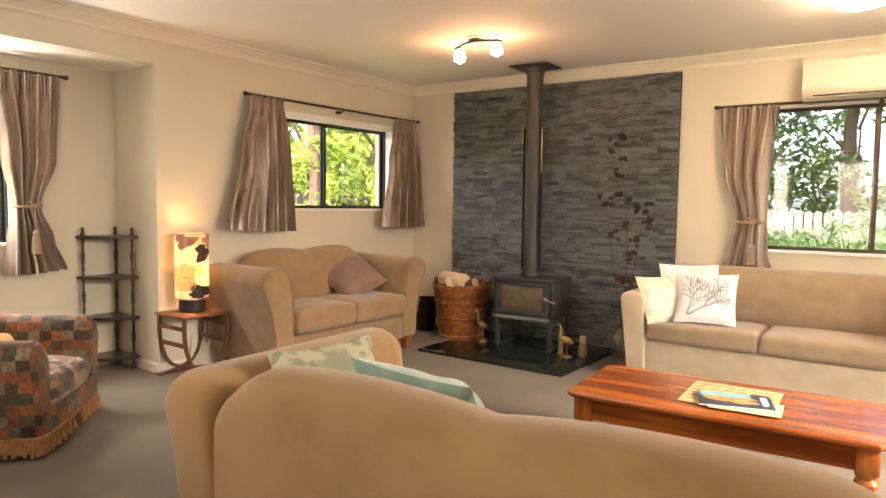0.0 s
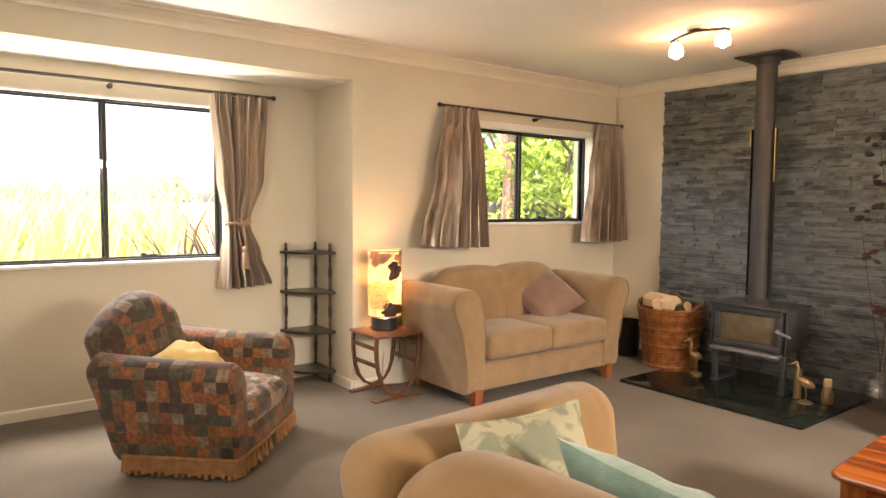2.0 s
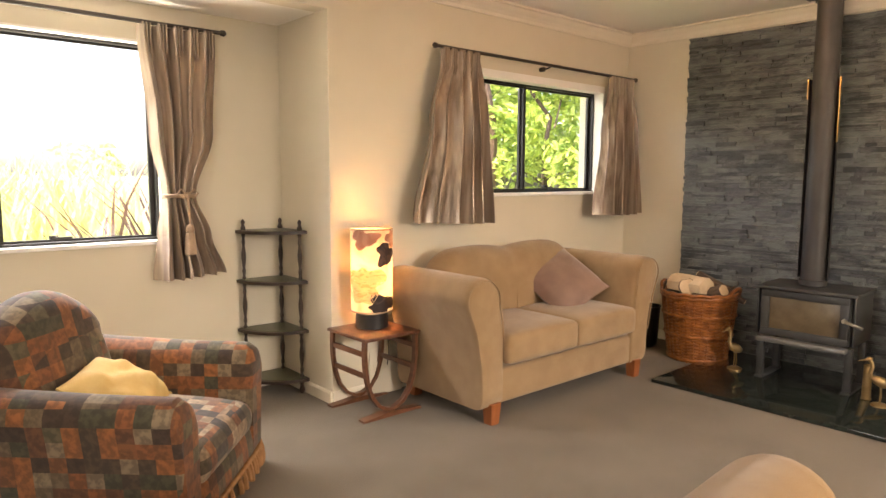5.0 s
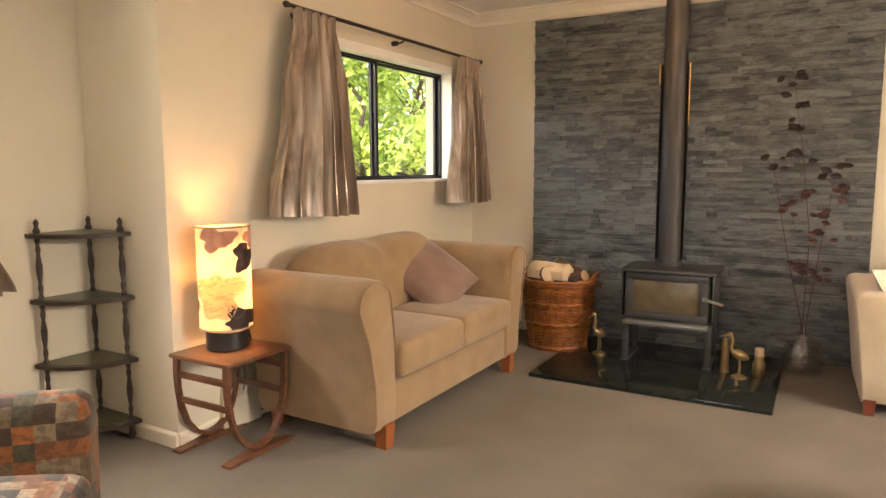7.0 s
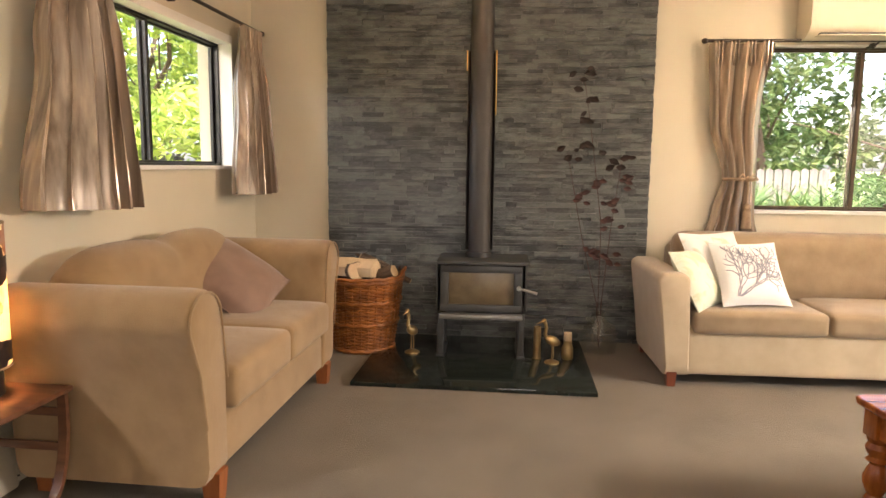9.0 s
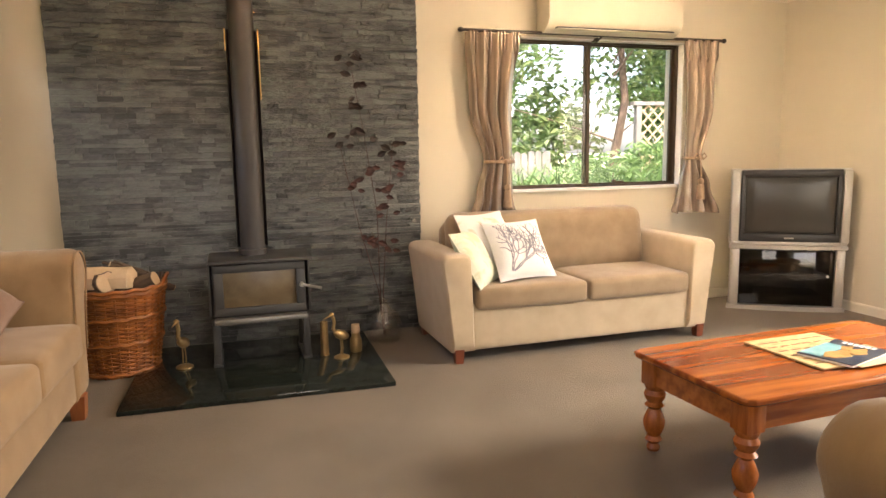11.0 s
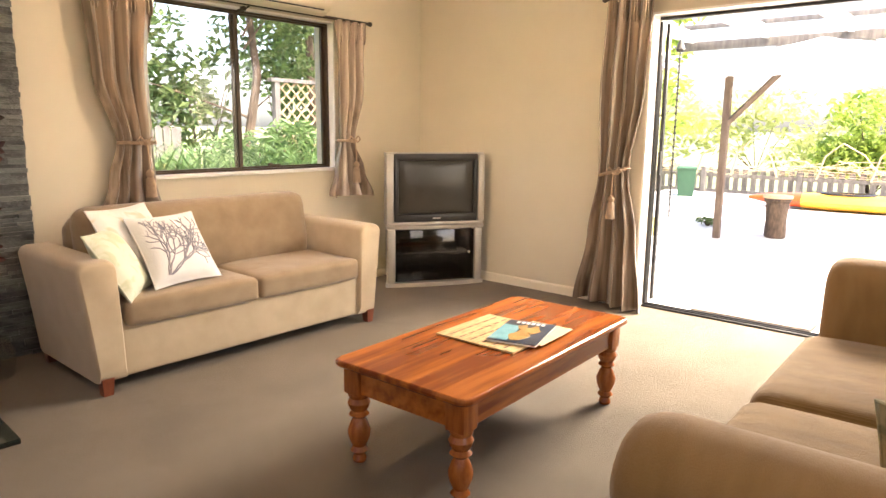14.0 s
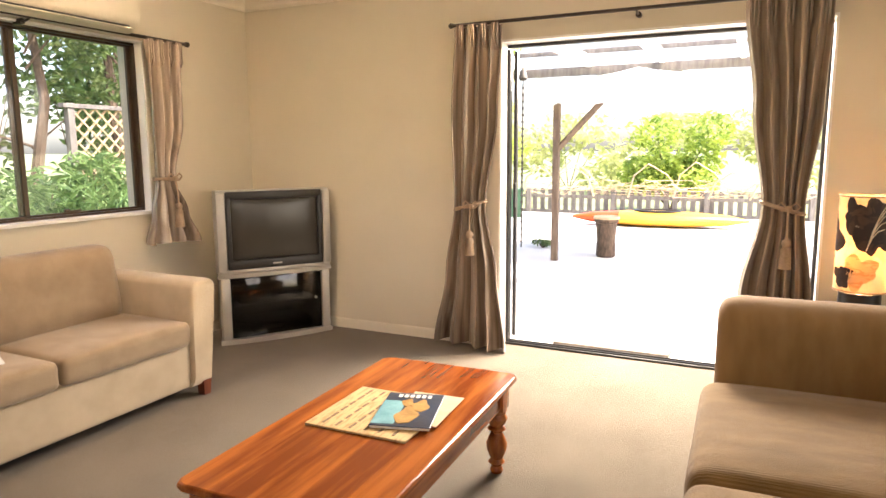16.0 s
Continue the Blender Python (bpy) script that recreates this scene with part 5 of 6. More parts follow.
for sx in (-1, 1):
    for sy in (-1, 1):
        part("leg", bx(sx * 0.12, sy * 0.12, 0.225, 0.04, 0.04, 0.49, 0.004), EBONY, part_of)
part("apron", bx(0, 0, 0.43, 0.26, 0.26, 0.08, 0.003), EBONY, part_of)

whatnot = thing("corner_shelf", WEST @ pose(-2.805, 0.545, 0), "dark wooden four-tier corner whatnot with turned posts in the alcove", "corner shelf")
R = 0.30
def quarter(r, z, t):
    pts = [(0, 0)] + [(-r * math.sin(a), -r * math.cos(a)) for a in (math.pi / 2 * k / 12 for k in range(13))]
    bm = loft([[(x, y, zz) for x, y in pts] for zz in (z, z + t)])
    return bm
TIERS = (0.075, 0.365, 0.655, 0.945)
for z in TIERS:
    sh_ = part("shelf", quarter(R, z, 0.018), EBONY, whatnot)
    part("shelf_top", quarter(R - 0.02, z + 0.0182, 0.002), OLIVE, sh_, "olive leather inset")
SPIN = [(0.007, 0), (0.014, 0.01), (0.008, 0.025), (0.013, 0.05), (0.008, 0.07), (0.015, 0.12), (0.016, 0.15), (0.008, 0.20), (0.013, 0.22), (0.008, 0.245), (0.014, 0.262), (0.008, 0.272)]
for px, py in ((-0.03, -0.03), (-R + 0.035, -0.03), (-0.03, -R + 0.035)):
    for z in TIERS[:-1]:
        part("spindle", lathe([(r * 0.88, zz) for r, zz in SPIN], 12, pose(px, py, z + 0.018)), EBONY, whatnot)
    part("finial", lathe([(0.012, 0), (0.016, 0.012), (0.008, 0.03), (0.012, 0.05), (0.002, 0.065)], 12, pose(px, py, 0.963)), EBONY, whatnot)
    part("foot", lathe([(0.010, 0), (0.018, 0.02), (0.010, 0.05), (0.016, 0.075)], 12, pose(px, py, 0)), EBONY, whatnot)

# ---- armchair ----
ac = thing("armchair", pose(-3.655, 0.985, 0, 0, 0, 135), "low tub armchair in brown, orange and olive patchwork cloth with fringe", "armchair")
def raked(bm, dy=0.0, dz=0.0):
    """Draws the lower rear of a seat forwards and narrows its foot a little."""
    for v in bm.verts:
        z, y = v.co.z + dz, v.co.y + dy
        low = max(0.0, 1 - z / 0.52)
        v.co.y -= 0.13 * low * max(0.0, (y + 0.30) / 0.66)
        v.co.x *= 1 - 0.05 * low
    return bm
part("base", raked(softbox(0.70, 0.70, 0.20, 0.05), 0.02, 0.17), PATCH, ac, m=pose(0, 0.02, 0.17))
for sd in (-1, 1):
    sec = [(0.0, 0.07), (0.13, 0.07), (0.15, 0.35)] + [(0.085 + 0.085 * math.cos(a), 0.475 + 0.085 * math.sin(a)) for a in [radians(d) for d in range(-20, 181, 20)]] + [(0.0, 0.30)]
    rings = []
    for y, k, dz in ((-0.375, 0.80, -0.02), (-0.365, 0.92, -0.008), (-0.335, 1, 0), (-0.1, 1, 0.005), (0.20, 1, 0.02), (0.33, 1, 0.03), (0.36, 0.85, 0.03)):
        rings.append([(sd * (0.28 + 0.075 + (px - 0.075) * k), y, 0.33 + (pz - 0.33) * k + dz * (pz / 0.58)) for px, pz in sec])
    part("arm", raked(loft(rings)), PATCH, ac)
part("backrest", raked(back_rest(0.66, 0.27, 0.22, 0.10, lambda u: 0.84 - 0.16 * u * u, 0.09, 24, 0.12)), PATCH, ac)
part("seat_cushion", softbox(0.56, 0.58, 0.14, 0.06, 0.025), PATCH_L, ac, m=pose(0, -0.10, 0.285, 4, 0, 0))
def skirt_at(s, grow=0.0):
    if s < 0.34: return Vector((-0.405 - grow, 0.25 - s / 0.34 * 0.60, 0))
    if s > 0.66: return Vector((0.405 + grow, -0.35 + (s - 0.66) / 0.34 * 0.60, 0))
    a = math.pi * (s - 0.34) / 0.32
    return Vector((-(0.405 + grow) * math.copysign(abs(math.cos(a)) ** 0.7, math.cos(a)), -0.35 - (0.035 + grow) * math.sin(a) ** 0.6, 0))
part("fringe_braid", tube([skirt_at(0.03 + 0.94 * k / 60, 0.004) + Vector((0, 0, 0.102)) for k in range(61)], 0.010, 6), FRINGE, ac, "rust-orange braid")
for k in range(100):
    p, q = skirt_at(0.03 + 0.94 * (k + 0.5) / 100, 0.004), skirt_at(0.03 + 0.94 * (k + 0.5) / 100, 0.014)
    top = Vector((p.x, p.y, 0.102))
    foot = Vector((q.x, q.y, 0.030 + 0.012 * math.sin(k * 2.7)))
    part("fringe_tassel", tube([top, top.lerp(foot, 0.45) + (q - p) * 0.25, foot], 0.0085, 5, 0.013), FRINGE, ac)
part("front_apron", loft([[tuple(Vector((0, 0, z)) + skirt_at(0.34 + 0.32 * k / 24) * f) for k in range(25)] for z, f in ((0.09, 0.985), (0.14, 0.985), (0.20, 0.96), (0.25, 0.86))], False, False), PATCH, ac)
for sx in (-1, 1):
    for y in (-0.28, 0.17):
        part("foot", lathe([(0.02, 0), (0.028, 0.03), (0.024, 0.07)], 10, pose(sx * 0.30, y, 0)), EBONY, ac)


# ---- cushions ----
def coral_print(c, w, h, front):
    """A branching coral printed on a cushion: thin strips laid on its cover."""
    rng = random.Random(31)
    cover = front.data
    tops = [v.co for v in cover.vertices if v.co.z > 0]

    def lift(x, y):
        near = sorted(tops, key=lambda p: (p.x - x) ** 2 + (p.y - y) ** 2)[:4]
        k = [1 / (((p.x - x) ** 2 + (p.y - y) ** 2) + 1e-6) for p in near]
        return sum(p.z * q for p, q in zip(near, k)) / sum(k) + 0.0015

    def branch(x, y, a, l, r, depth):
        pts = [(x, y)]
        for _ in range(4):
            a += rng.uniform(-0.34, 0.34)
            x, y = x + l / 4 * math.cos(a), y + l / 4 * math.sin(a)
            if abs(x) > 0.40 * w or abs(y) > 0.42 * h:
                break
            pts.append((x, y))
        if len(pts) > 1:
            part("coral_branch", tube([(px, py, lift(px, py)) for px, py in pts], r, 5, r * 0.75), CORAL_INK, c)
            if depth:
                for d in (-0.6, 0.1, 0.65) if depth > 1 else (-0.5, 0.55):
                    branch(*pts[-1], a + d + rng.uniform(-0.15, 0.15), l * rng.uniform(0.62, 0.85), r * 0.78, depth - 1)
    for x0, a in ((-0.30, 1.75), (-0.29, 1.30), (-0.28, 0.95), (-0.27, 0.60), (-0.26, 0.25), (-0.05, 0.75)):
        branch(x0 * w, (-0.38 if x0 < -0.1 else -0.24) * h, a, 0.115, 0.0042, 3)


def cushion(m, w, h, t, mat_, label, seed):
    c = thing("cushion", m, label, "cushion", "scatter cushions")
    front = part("cover", pillow(w, h, t, 16, 0.05 if mat_ is YELLOW else 0.014, seed), mat_, c)
    if mat_ is TREE_C:
        coral_print(c, w, h, front)
    ring = [(w / 2 * math.cos(a) / max(abs(math.cos(a)), abs(math.sin(a))), h / 2 * math.sin(a) / max(abs(math.cos(a)), abs(math.sin(a))), 0) for a in (2 * math.pi * k / 48 for k in range(49))]
    ring = [(x * (1 - 0.07 * (1 - (2 * y / h) ** 2) * abs(2 * x / w) ** 3), y * (1 - 0.07 * (1 - (2 * x / w) ** 2) * abs(2 * y / h) ** 3), 0) for x, y, _ in ring]
    part("piping", tube(ring, 0.004, 5), mat_, c)
    return c


cushion(MW @ pose(0.44, -1.33, 0.605, 0, 0, 58) @ pose(0, 0, 0, 44, 0, 0) @ pose(0, 0, 0, 0, 0, 36), 0.44, 0.44, 0.19, PINK, "dusty pink velvet cushion standing on its corner on the loveseat", 3)
cushion(pose(-1.195, 4.24, 0.575) @ pose(0, 0, 0, 0, 0, 40) @ pose(0, 0, 0, 58, 0, 8), 0.34, 0.36, 0.12, GREENISH, "pale green leaf-print cushion against the sofa arm", 4)
cushion(pose(-1.045, 4.39, 0.635) @ pose(0, 0, 0, 0, 0, 40) @ pose(0, 0, 0, 60, 0, -14), 0.41, 0.41, 0.13, WHITE_C, "off-white cushion with a faint yellow print", 5)
cushion(pose(-0.91, 4.26, 0.605) @ pose(0, 0, 0, 0, 0, -8) @ pose(0, 0, 0, 56, 0, 17), 0.39, 0.39, 0.12, TREE_C, "white cushion printed with a grey coral tree", 6)
cushion(pose(-3.69, 0.955, 0.455) @ pose(0, 0, 0, 0, 0, 135) @ pose(0, 0, 0, 30, 0, 14), 0.42, 0.34, 0.17, YELLOW, "crumpled yellow cushion in the patchwork armchair", 7)
cushion(pose(-1.246, 0.99, 0.6) @ pose(0, 0, 0, 0, 0, 98) @ pose(0, 0, 0, 70, 0, -14), 0.40, 0.40, 0.13, BROWN_C, "cream and green leaf-print cushion leaning on the sofa arm", 8)
throw = thing("throw", pose(-0.90, 1.02, 0.565), "crumpled teal satin throw over a cushion on the sofa", "throw")
bm = pillow(0.46, 0.44, 0.16, 26, 0.05, 9)
part("cloth", bm, TEAL, throw, m=pose(0, 0, 0.03, 58, 0, 172))

# ---- ceiling lights ----
cl = thing("ceiling_spotlight", pose(-2.365, 3.56, 2.40), "two-lamp ceiling light with frosted glass shades, lit", "ceiling light")
part("ceiling_rose", lathe([(0.055, -0.022), (0.06, -0.016), (0.06, 0)], 24), STEEL, cl)
part("bar", tube([(-0.205, 0.05, -0.045), (-0.1, 0.0, -0.035), (0, -0.02, -0.03), (0.1, 0.0, -0.035), (0.19, 0.03, -0.045)], 0.008, 8), BRONZE, cl)
for x, y in ((-0.202, 0.105), (0.146, 0.04)):
    g = part("lamp_holder", join([lathe([(0.014, -0.04), (0.014, -0.015), (0.008, -0.012)], 12, pose(x, y, -0.012)), tube([(x * 0.8, y * 0.5, -0.04), (x, y, -0.03)], 0.005, 6)]), BRONZE, cl)
    part("glass_shade", loft([[(x + r * math.cos(a), y + r * math.sin(a), z) for a in (2 * math.pi * i / 20 for i in range(20))] for r, z in ((0.020, -0.045), (0.036, -0.065), (0.044, -0.10), (0.041, -0.125))], False), FROST, g, "frosted glass shade, lit")
    part("bulb", lathe([(0.002, -0.145), (0.014, -0.140), (0.019, -0.126), (0.015, -0.105), (0.010, -0.08)], 14, pose(x, y, 0)), FROST_D, g, "lit bulb")
dm = thing("ceiling_dome_light", pose(-0.07, 3.82, 2.40), "round frosted glass dome ceiling light, lit", "ceiling light")
part("rim", lathe([(0.165, -0.025), (0.17, -0.02), (0.17, 0)], 32), STEEL, dm)
part("dome", lathe([(0.155 * math.cos(a), -0.022 - 0.065 * math.sin(a)) for a in (math.pi / 2 * k / 8 for k in range(8))] + [(0.005, -0.087)], 32), FROST_D, dm, "frosted glass dome, lit")


# ---- garden ----
def foliage(rng, blobs, n, size, droop=0.3, slim=0.45):
    """Many small folded leaves scattered in clumps: blobs are (x, y, z, rx, ry, rz)."""
    verts, faces = [], []
    vol = [b[3] * b[4] * b[5] for b in blobs]
    for b, v in zip(blobs, vol):
        count = max(6, int(n * v / sum(vol)))
        for _ in range(count):
            d = Vector((rng.gauss(0, 1), rng.gauss(0, 1), rng.gauss(0, 1))).normalized() * rng.uniform(0.55, 1.0)
            c = Vector((b[0] + d.x * b[3], b[1] + d.y * b[4], b[2] + d.z * b[5]))
            r = Euler((rng.uniform(-1.2, 1.2), rng.uniform(-1.2, 1.2), rng.uniform(0, 6.28))).to_matrix()
            s = size * rng.uniform(0.6, 1.3)
            k = len(verts)
            for p in ((0, -1, 0), (slim, 0, 0.15), (0, 1, -droop), (-slim, 0, 0.15)):
                verts.append(c + r @ (Vector(p) * s))
            faces += [(k, k + 1, k + 2), (k, k + 2, k + 3)]
    me = bpy.data.meshes.new("crown")
    me.from_pydata([tuple(v) for v in verts], [], faces)
    return me


def tree(x, y, h, r, trunk, leaf, rng, label, n=1800, size=0.09, low=0.35, ground_z=-0.15, bark=None):
    t = thing("tree", pose(x, y, ground_z), label, "tree", "garden trees")
    bend = [(rng.uniform(-0.12, 0.12) * k, rng.uniform(-0.12, 0.12) * k, h * 0.8 * k / 5) for k in range(6)]
    limbs = [tube(bend, trunk, 8, trunk * 0.35)]
    blobs = []
    for k in range(9):
        a, z = rng.uniform(0, 6.28), h * rng.uniform(low, 0.98)
        rr = r * rng.uniform(0.45, 1.0) * (1.15 - 0.5 * z / h)
        tip = Vector((rr * math.cos(a), rr * math.sin(a), z))
        limbs.append(tube([(0, 0, z * 0.7), (tip.x * 0.3, tip.y * 0.3, z * 0.80), (tip.x * 0.65, tip.y * 0.65, z * 0.91), tuple(tip)], trunk * 0.22, 5, trunk * 0.06))
        for _ in range(3):
            blobs.append((tip.x + rng.uniform(-0.3, 0.3) * r, tip.y + rng.uniform(-0.3, 0.3) * r, z + rng.uniform(-0.15, 0.15) * h, r * rng.uniform(0.2, 0.42), r * rng.uniform(0.2, 0.42), r * rng.uniform(0.15, 0.32)))
    part("trunk", join(limbs), bark or BARK, t)
    me = foliage(rng, blobs, n, size)
    me.materials.append(leaf)
    o = new("crown", me)
    o.parent = t
    return t


def shrub(name, x, y, blobs, leaf, rng, label, n, size, slim=0.45, ground_z=-0.15):
    t = thing(name, pose(x, y, ground_z), label, "shrub", "garden shrubs")
    part("stems", join([tube([(0, 0, 0), (b[0] * 0.6, b[1] * 0.6, b[2] * 0.6), b[:3]], 0.02, 5, 0.006) for b in blobs]), BARK, t)
    me = foliage(rng, blobs, n, size, slim=slim)
    me.materials.append(leaf)
    o = new("foliage", me)
    o.parent = t
    return t


def blades(name, x0, x1, y0, y1, h0, h1, n, w, leaf, rng, label, category, lean=0.35, ground_z=-0.15):
    """Upright strap leaves, each a bent strip of three pieces, as one stand."""
    verts, faces = [], []
    for _ in range(n):
        x, y, h, a = rng.uniform(x0, x1), rng.uniform(y0, y1), rng.uniform(h0, h1), rng.uniform(0, 6.28)
        out = Vector((math.cos(a), math.sin(a), 0))
        side = Vector((-out.y, out.x, 0)) * w
        k = len(verts)
        for f, ww in ((0, 1), (0.4, 0.9), (0.75, 0.6), (1, 0.08)):
            c = Vector((x, y, ground_z)) + out * (lean * h * f * f) + Vector((0, 0, h * (f - 0.18 * f ** 3)))
            verts += [tuple(c - side * ww), tuple(c + side * ww)]
        for i in range(3):
            faces.append((k + 2 * i, k + 2 * i + 1, k + 2 * i + 3, k + 2 * i + 2))
    me = bpy.data.meshes.new(name)
    me.from_pydata(verts, [], faces)
    me.materials.append(leaf)
    return tagged(new(name, me), label, category, kind="stuff")


def paling_fence(name, m, length, h, pitch, w, mat_, label, rails=2):
    f = thing(name, m, label, "fence")
    rg = random.Random(int(length * 10))
    for r in range(rails):
        part("rail", bx(length / 2, 0.03, h * (0.25 + 0.5 * r), length, 0.04, 0.07, 0.004), mat_, f, "", False)
    for k in range(int(length / 1.8) + 1):
        part("post", bx(min(k * 1.8, length), 0.08, h / 2, 0.09, 0.09, h, 0.004), mat_, f, "", False)
    me = None
    for k in range(int(length / pitch)):
        if me is None:
            p = part("paling", prism([(-w / 2, 0), (w / 2, 0), (w / 2, h - 0.03), (0, h), (-w / 2, h - 0.03)], -0.012, 0.008), mat_, f, "", False)
            me = p.data
        else:
            p = new("paling", me)
            p.parent = f
        p.location = (k * pitch + w / 2, 0, rg.uniform(-0.015, 0.015))
    return f


rg = random.Random(77)
# north side: fern bank, lattice, fence and tall trees
blades("fern_bank", -3.0, 4.6, 6.5, 8.0, 1.0, 1.5, 3000, 0.022, FERN, rg, "dense green fern bank under the window", "ferns", 0.6)
for k in range(9):
    x = -3.0 + 0.85 * k
    shrub("fern", x, 7.4 + 0.4 * math.sin(k * 2.2), [(rg.uniform(-0.4, 0.4), rg.uniform(-0.3, 0.3), rg.uniform(0.6, 1.25), 0.32, 0.28, 0.24) for _ in range(5)], FERN, rg, "bushy mid-green fern under the window", 900, 0.07, 0.22)
paling_fence("fence", pose(-6.5, 10.6, -0.15), 9.0, 1.35, 0.125, 0.105, GREYWOOD, "weathered grey paling fence behind the ferns")
for x, y, h, r, tr in ((-5.2, 12.5, 7.5, 1.9, 0.20), (-3.4, 13.4, 8.5, 2.0, 0.24), (-1.9, 12.2, 8.0, 1.8, 0.20), (-0.5, 13.2, 8.6, 2.0, 0.24), (0.9, 12.0, 7.6, 1.8, 0.19), (2.4, 12.6, 8.0, 1.9, 0.20), (4.3, 11.6, 7.0, 2.1, 0.17), (6.4, 12.2, 7.5, 2.2, 0.19), (8.8, 12.8, 7.8, 2.3, 0.2)):
    tree(x, y, h, r, tr * 0.6, LEAF_D, rg, "tall garden tree with a straight trunk and loose leaves", 3600, 0.085, 0.22)
lat = thing("lattice_screen", pose(2.82, 8.6, -0.15), "weathered timber lattice screen with a capping board", "screen")
part("frame", join([bx(0, 0, 1.0, 0.08, 0.08, 2.0, 0.004), bx(1.75, 0, 1.0, 0.08, 0.08, 2.0, 0.004), bx(0.875, 0, 1.97, 1.95, 0.10, 0.05, 0.004), bx(0.875, 0, 0.45, 1.7, 0.05, 0.06, 0.004)]), GREYWOOD, lat, "", False)
for s in (-1, 1):
    for k in range(-9, 19):
        a, b = Vector((k * 0.16, 0, 0.5 if s > 0 else 1.95)), Vector((k * 0.16 + 1.45, 0, 1.95 if s > 0 else 0.5))
        lo, hi = max(0.0, (0.03 - a.x) / 1.45), min(1.0, (1.72 - a.x) / 1.45)
        if hi - lo > 0.05:
            part("lath", tube([a.lerp(b, lo) + Vector((0, 0.012 * s, 0)), a.lerp(b, hi) + Vector((0, 0.012 * s, 0))], 0.014, 4), CUTWOOD, lat, "", False)

for k in range(15):
    shrub("tall_shrub", -8.0 + 1.45 * k, 14.2 + 0.8 * math.sin(k * 1.7), [(rg.uniform(-0.9, 0.9), rg.uniform(-0.6, 0.6), rg.uniform(0.6, 3.6), 0.75, 0.6, 0.55) for _ in range(9)], FERN if k % 3 else LEAF_D, rg, "tall leafy shrub beyond the fence", 900, 0.12)

# west side: leafy hedge by the small window, tall pale grass by the alcove
paling_fence("fence", pose(-8.6, 3.6, -0.15, 0, 0, 78), 7.0, 1.5, 0.125, 0.105, GREYWOOD, "grey paling fence behind the hedge")
for x, y, h, r in ((-7.0, 8.0, 3.6, 1.2), (-6.9, 9.4, 4.2, 1.5), (-7.6, 10.3, 4.4, 1.6), (-8.6, 7.4, 4.6, 1.6), (-9.6, 9.0, 5.0, 1.7)):
    tree(x, y, h, r, 0.07, LEAF, rg, "fresh green leafy garden tree near the house", 2000, 0.085, 0.12)
tree(-7.6, 7.05, 6.5, 1.5, 0.17, LEAF_D, rg, "garden tree with a stout brown trunk", 1100, 0.09, 0.6, bark=RUSTBARK)
blades("pale_grass", -9.5, -6.4, -4.2, 2.2, 1.1, 2.05, 4600, 0.018, REED, rg, "tall pale yellow-green grass outside the alcove", "grass", 0.3)
blades("purple_flax", -6.2, -5.8, 1.55, 2.15, 1.0, 1.9, 70, 0.016, PURPLE, rg, "dark purple flax outside the alcove window", "flax", 0.45)
for k in range(4):
    shrub("shrub", -10.8, -3.5 + 1.9 * k, [(rg.uniform(-0.7, 0.7), rg.uniform(-0.8, 0.8), rg.uniform(0.5, 1.6), 0.5, 0.55, 0.4) for _ in range(6)], REED, rg, "pale sunlit shrub beyond the grass", 1100, 0.09)

for k in range(5):
    shrub("tall_shrub", -11.5 + 0.7 * math.sin(k * 2.0), 8.4 + 1.6 * k, [(rg.uniform(-0.8, 0.8), rg.uniform(-0.9, 0.9), rg.uniform(0.5, 3.8), 0.7, 0.75, 0.55) for _ in range(10)], LEAF, rg, "tall fresh green shrub beyond the fence", 1700, 0.12)

# east side: patio, pergola, fence
solid("patio", bx(6.9, 2.2, -0.09, 9.9, 9.0, 0.14, 0.01), PAVE, "pale sun-bleached paved patio outside the door", "patio", "structure")
pg = thing("pergola", pose(0, 0, -0.02), "weathered timber pergola over the patio", "pergola")
part("post", bx(5.42, 3.66, 0.95, 0.075, 0.075, 1.9, 0.006), BROWNWOOD, pg)
part("post", bx(5.42, -1.2, 0.95, 0.10, 0.10, 1.9, 0.006), BROWNWOOD, pg)
part("brace", tube([(5.42, 3.64, 1.33), (5.42, 3.14, 1.86)], 0.036, 4), BROWNWOOD, pg, "", False)
part("beam", bx(5.42, 1.3, 1.96, 0.09, 5.9, 0.13, 0.005), GLAREWOOD, pg)
for k in range(8):
    part("rafter", bx(3.75, -1.5 + 0.8 * k, 2.30, 4.0, 0.05, 0.13, 0.004), GLAREWOOD, pg)
for k in range(4):
    part("purlin", bx(2.4 + 0.95 * k, 1.3, 2.39, 0.05, 5.9, 0.05, 0.003), GREYWOOD, pg)
part("outer_beam", bx(5.42, 1.3, 2.2, 0.06, 5.9, 0.10, 0.004), GREYWOOD, pg)
# Patio umbrella without its pole, its canopy joined to the pergola instead.
for k in range(8):
    a0, a1 = k * math.pi / 4, (k + 1) * math.pi / 4
    part("umbrella_canopy", loft([[(5.9 + f * 1.15 * math.cos(a), 2.75 + f * 1.15 * math.sin(a), z - 0.05 * f * math.sin((a - a0) / (a1 - a0) * math.pi)) for a in (a0, (a0 * 3 + a1) / 4, (a0 + a1) / 2, (a0 + 3 * a1) / 4, a1)] for f, z in ((0.02, 2.42), (0.5, 2.18), (1.0, 1.92), (1.0, 1.83))], False, False), CANVAS, pg, "white canvas umbrella canopy, set without its pole among the beams")
paling_fence("fence", pose(11.6, -3.0, -0.15, 0, 0, 90), 11.5, 0.64, 0.17, 0.10, GREYWOOD, "low weathered picket fence along the patio")
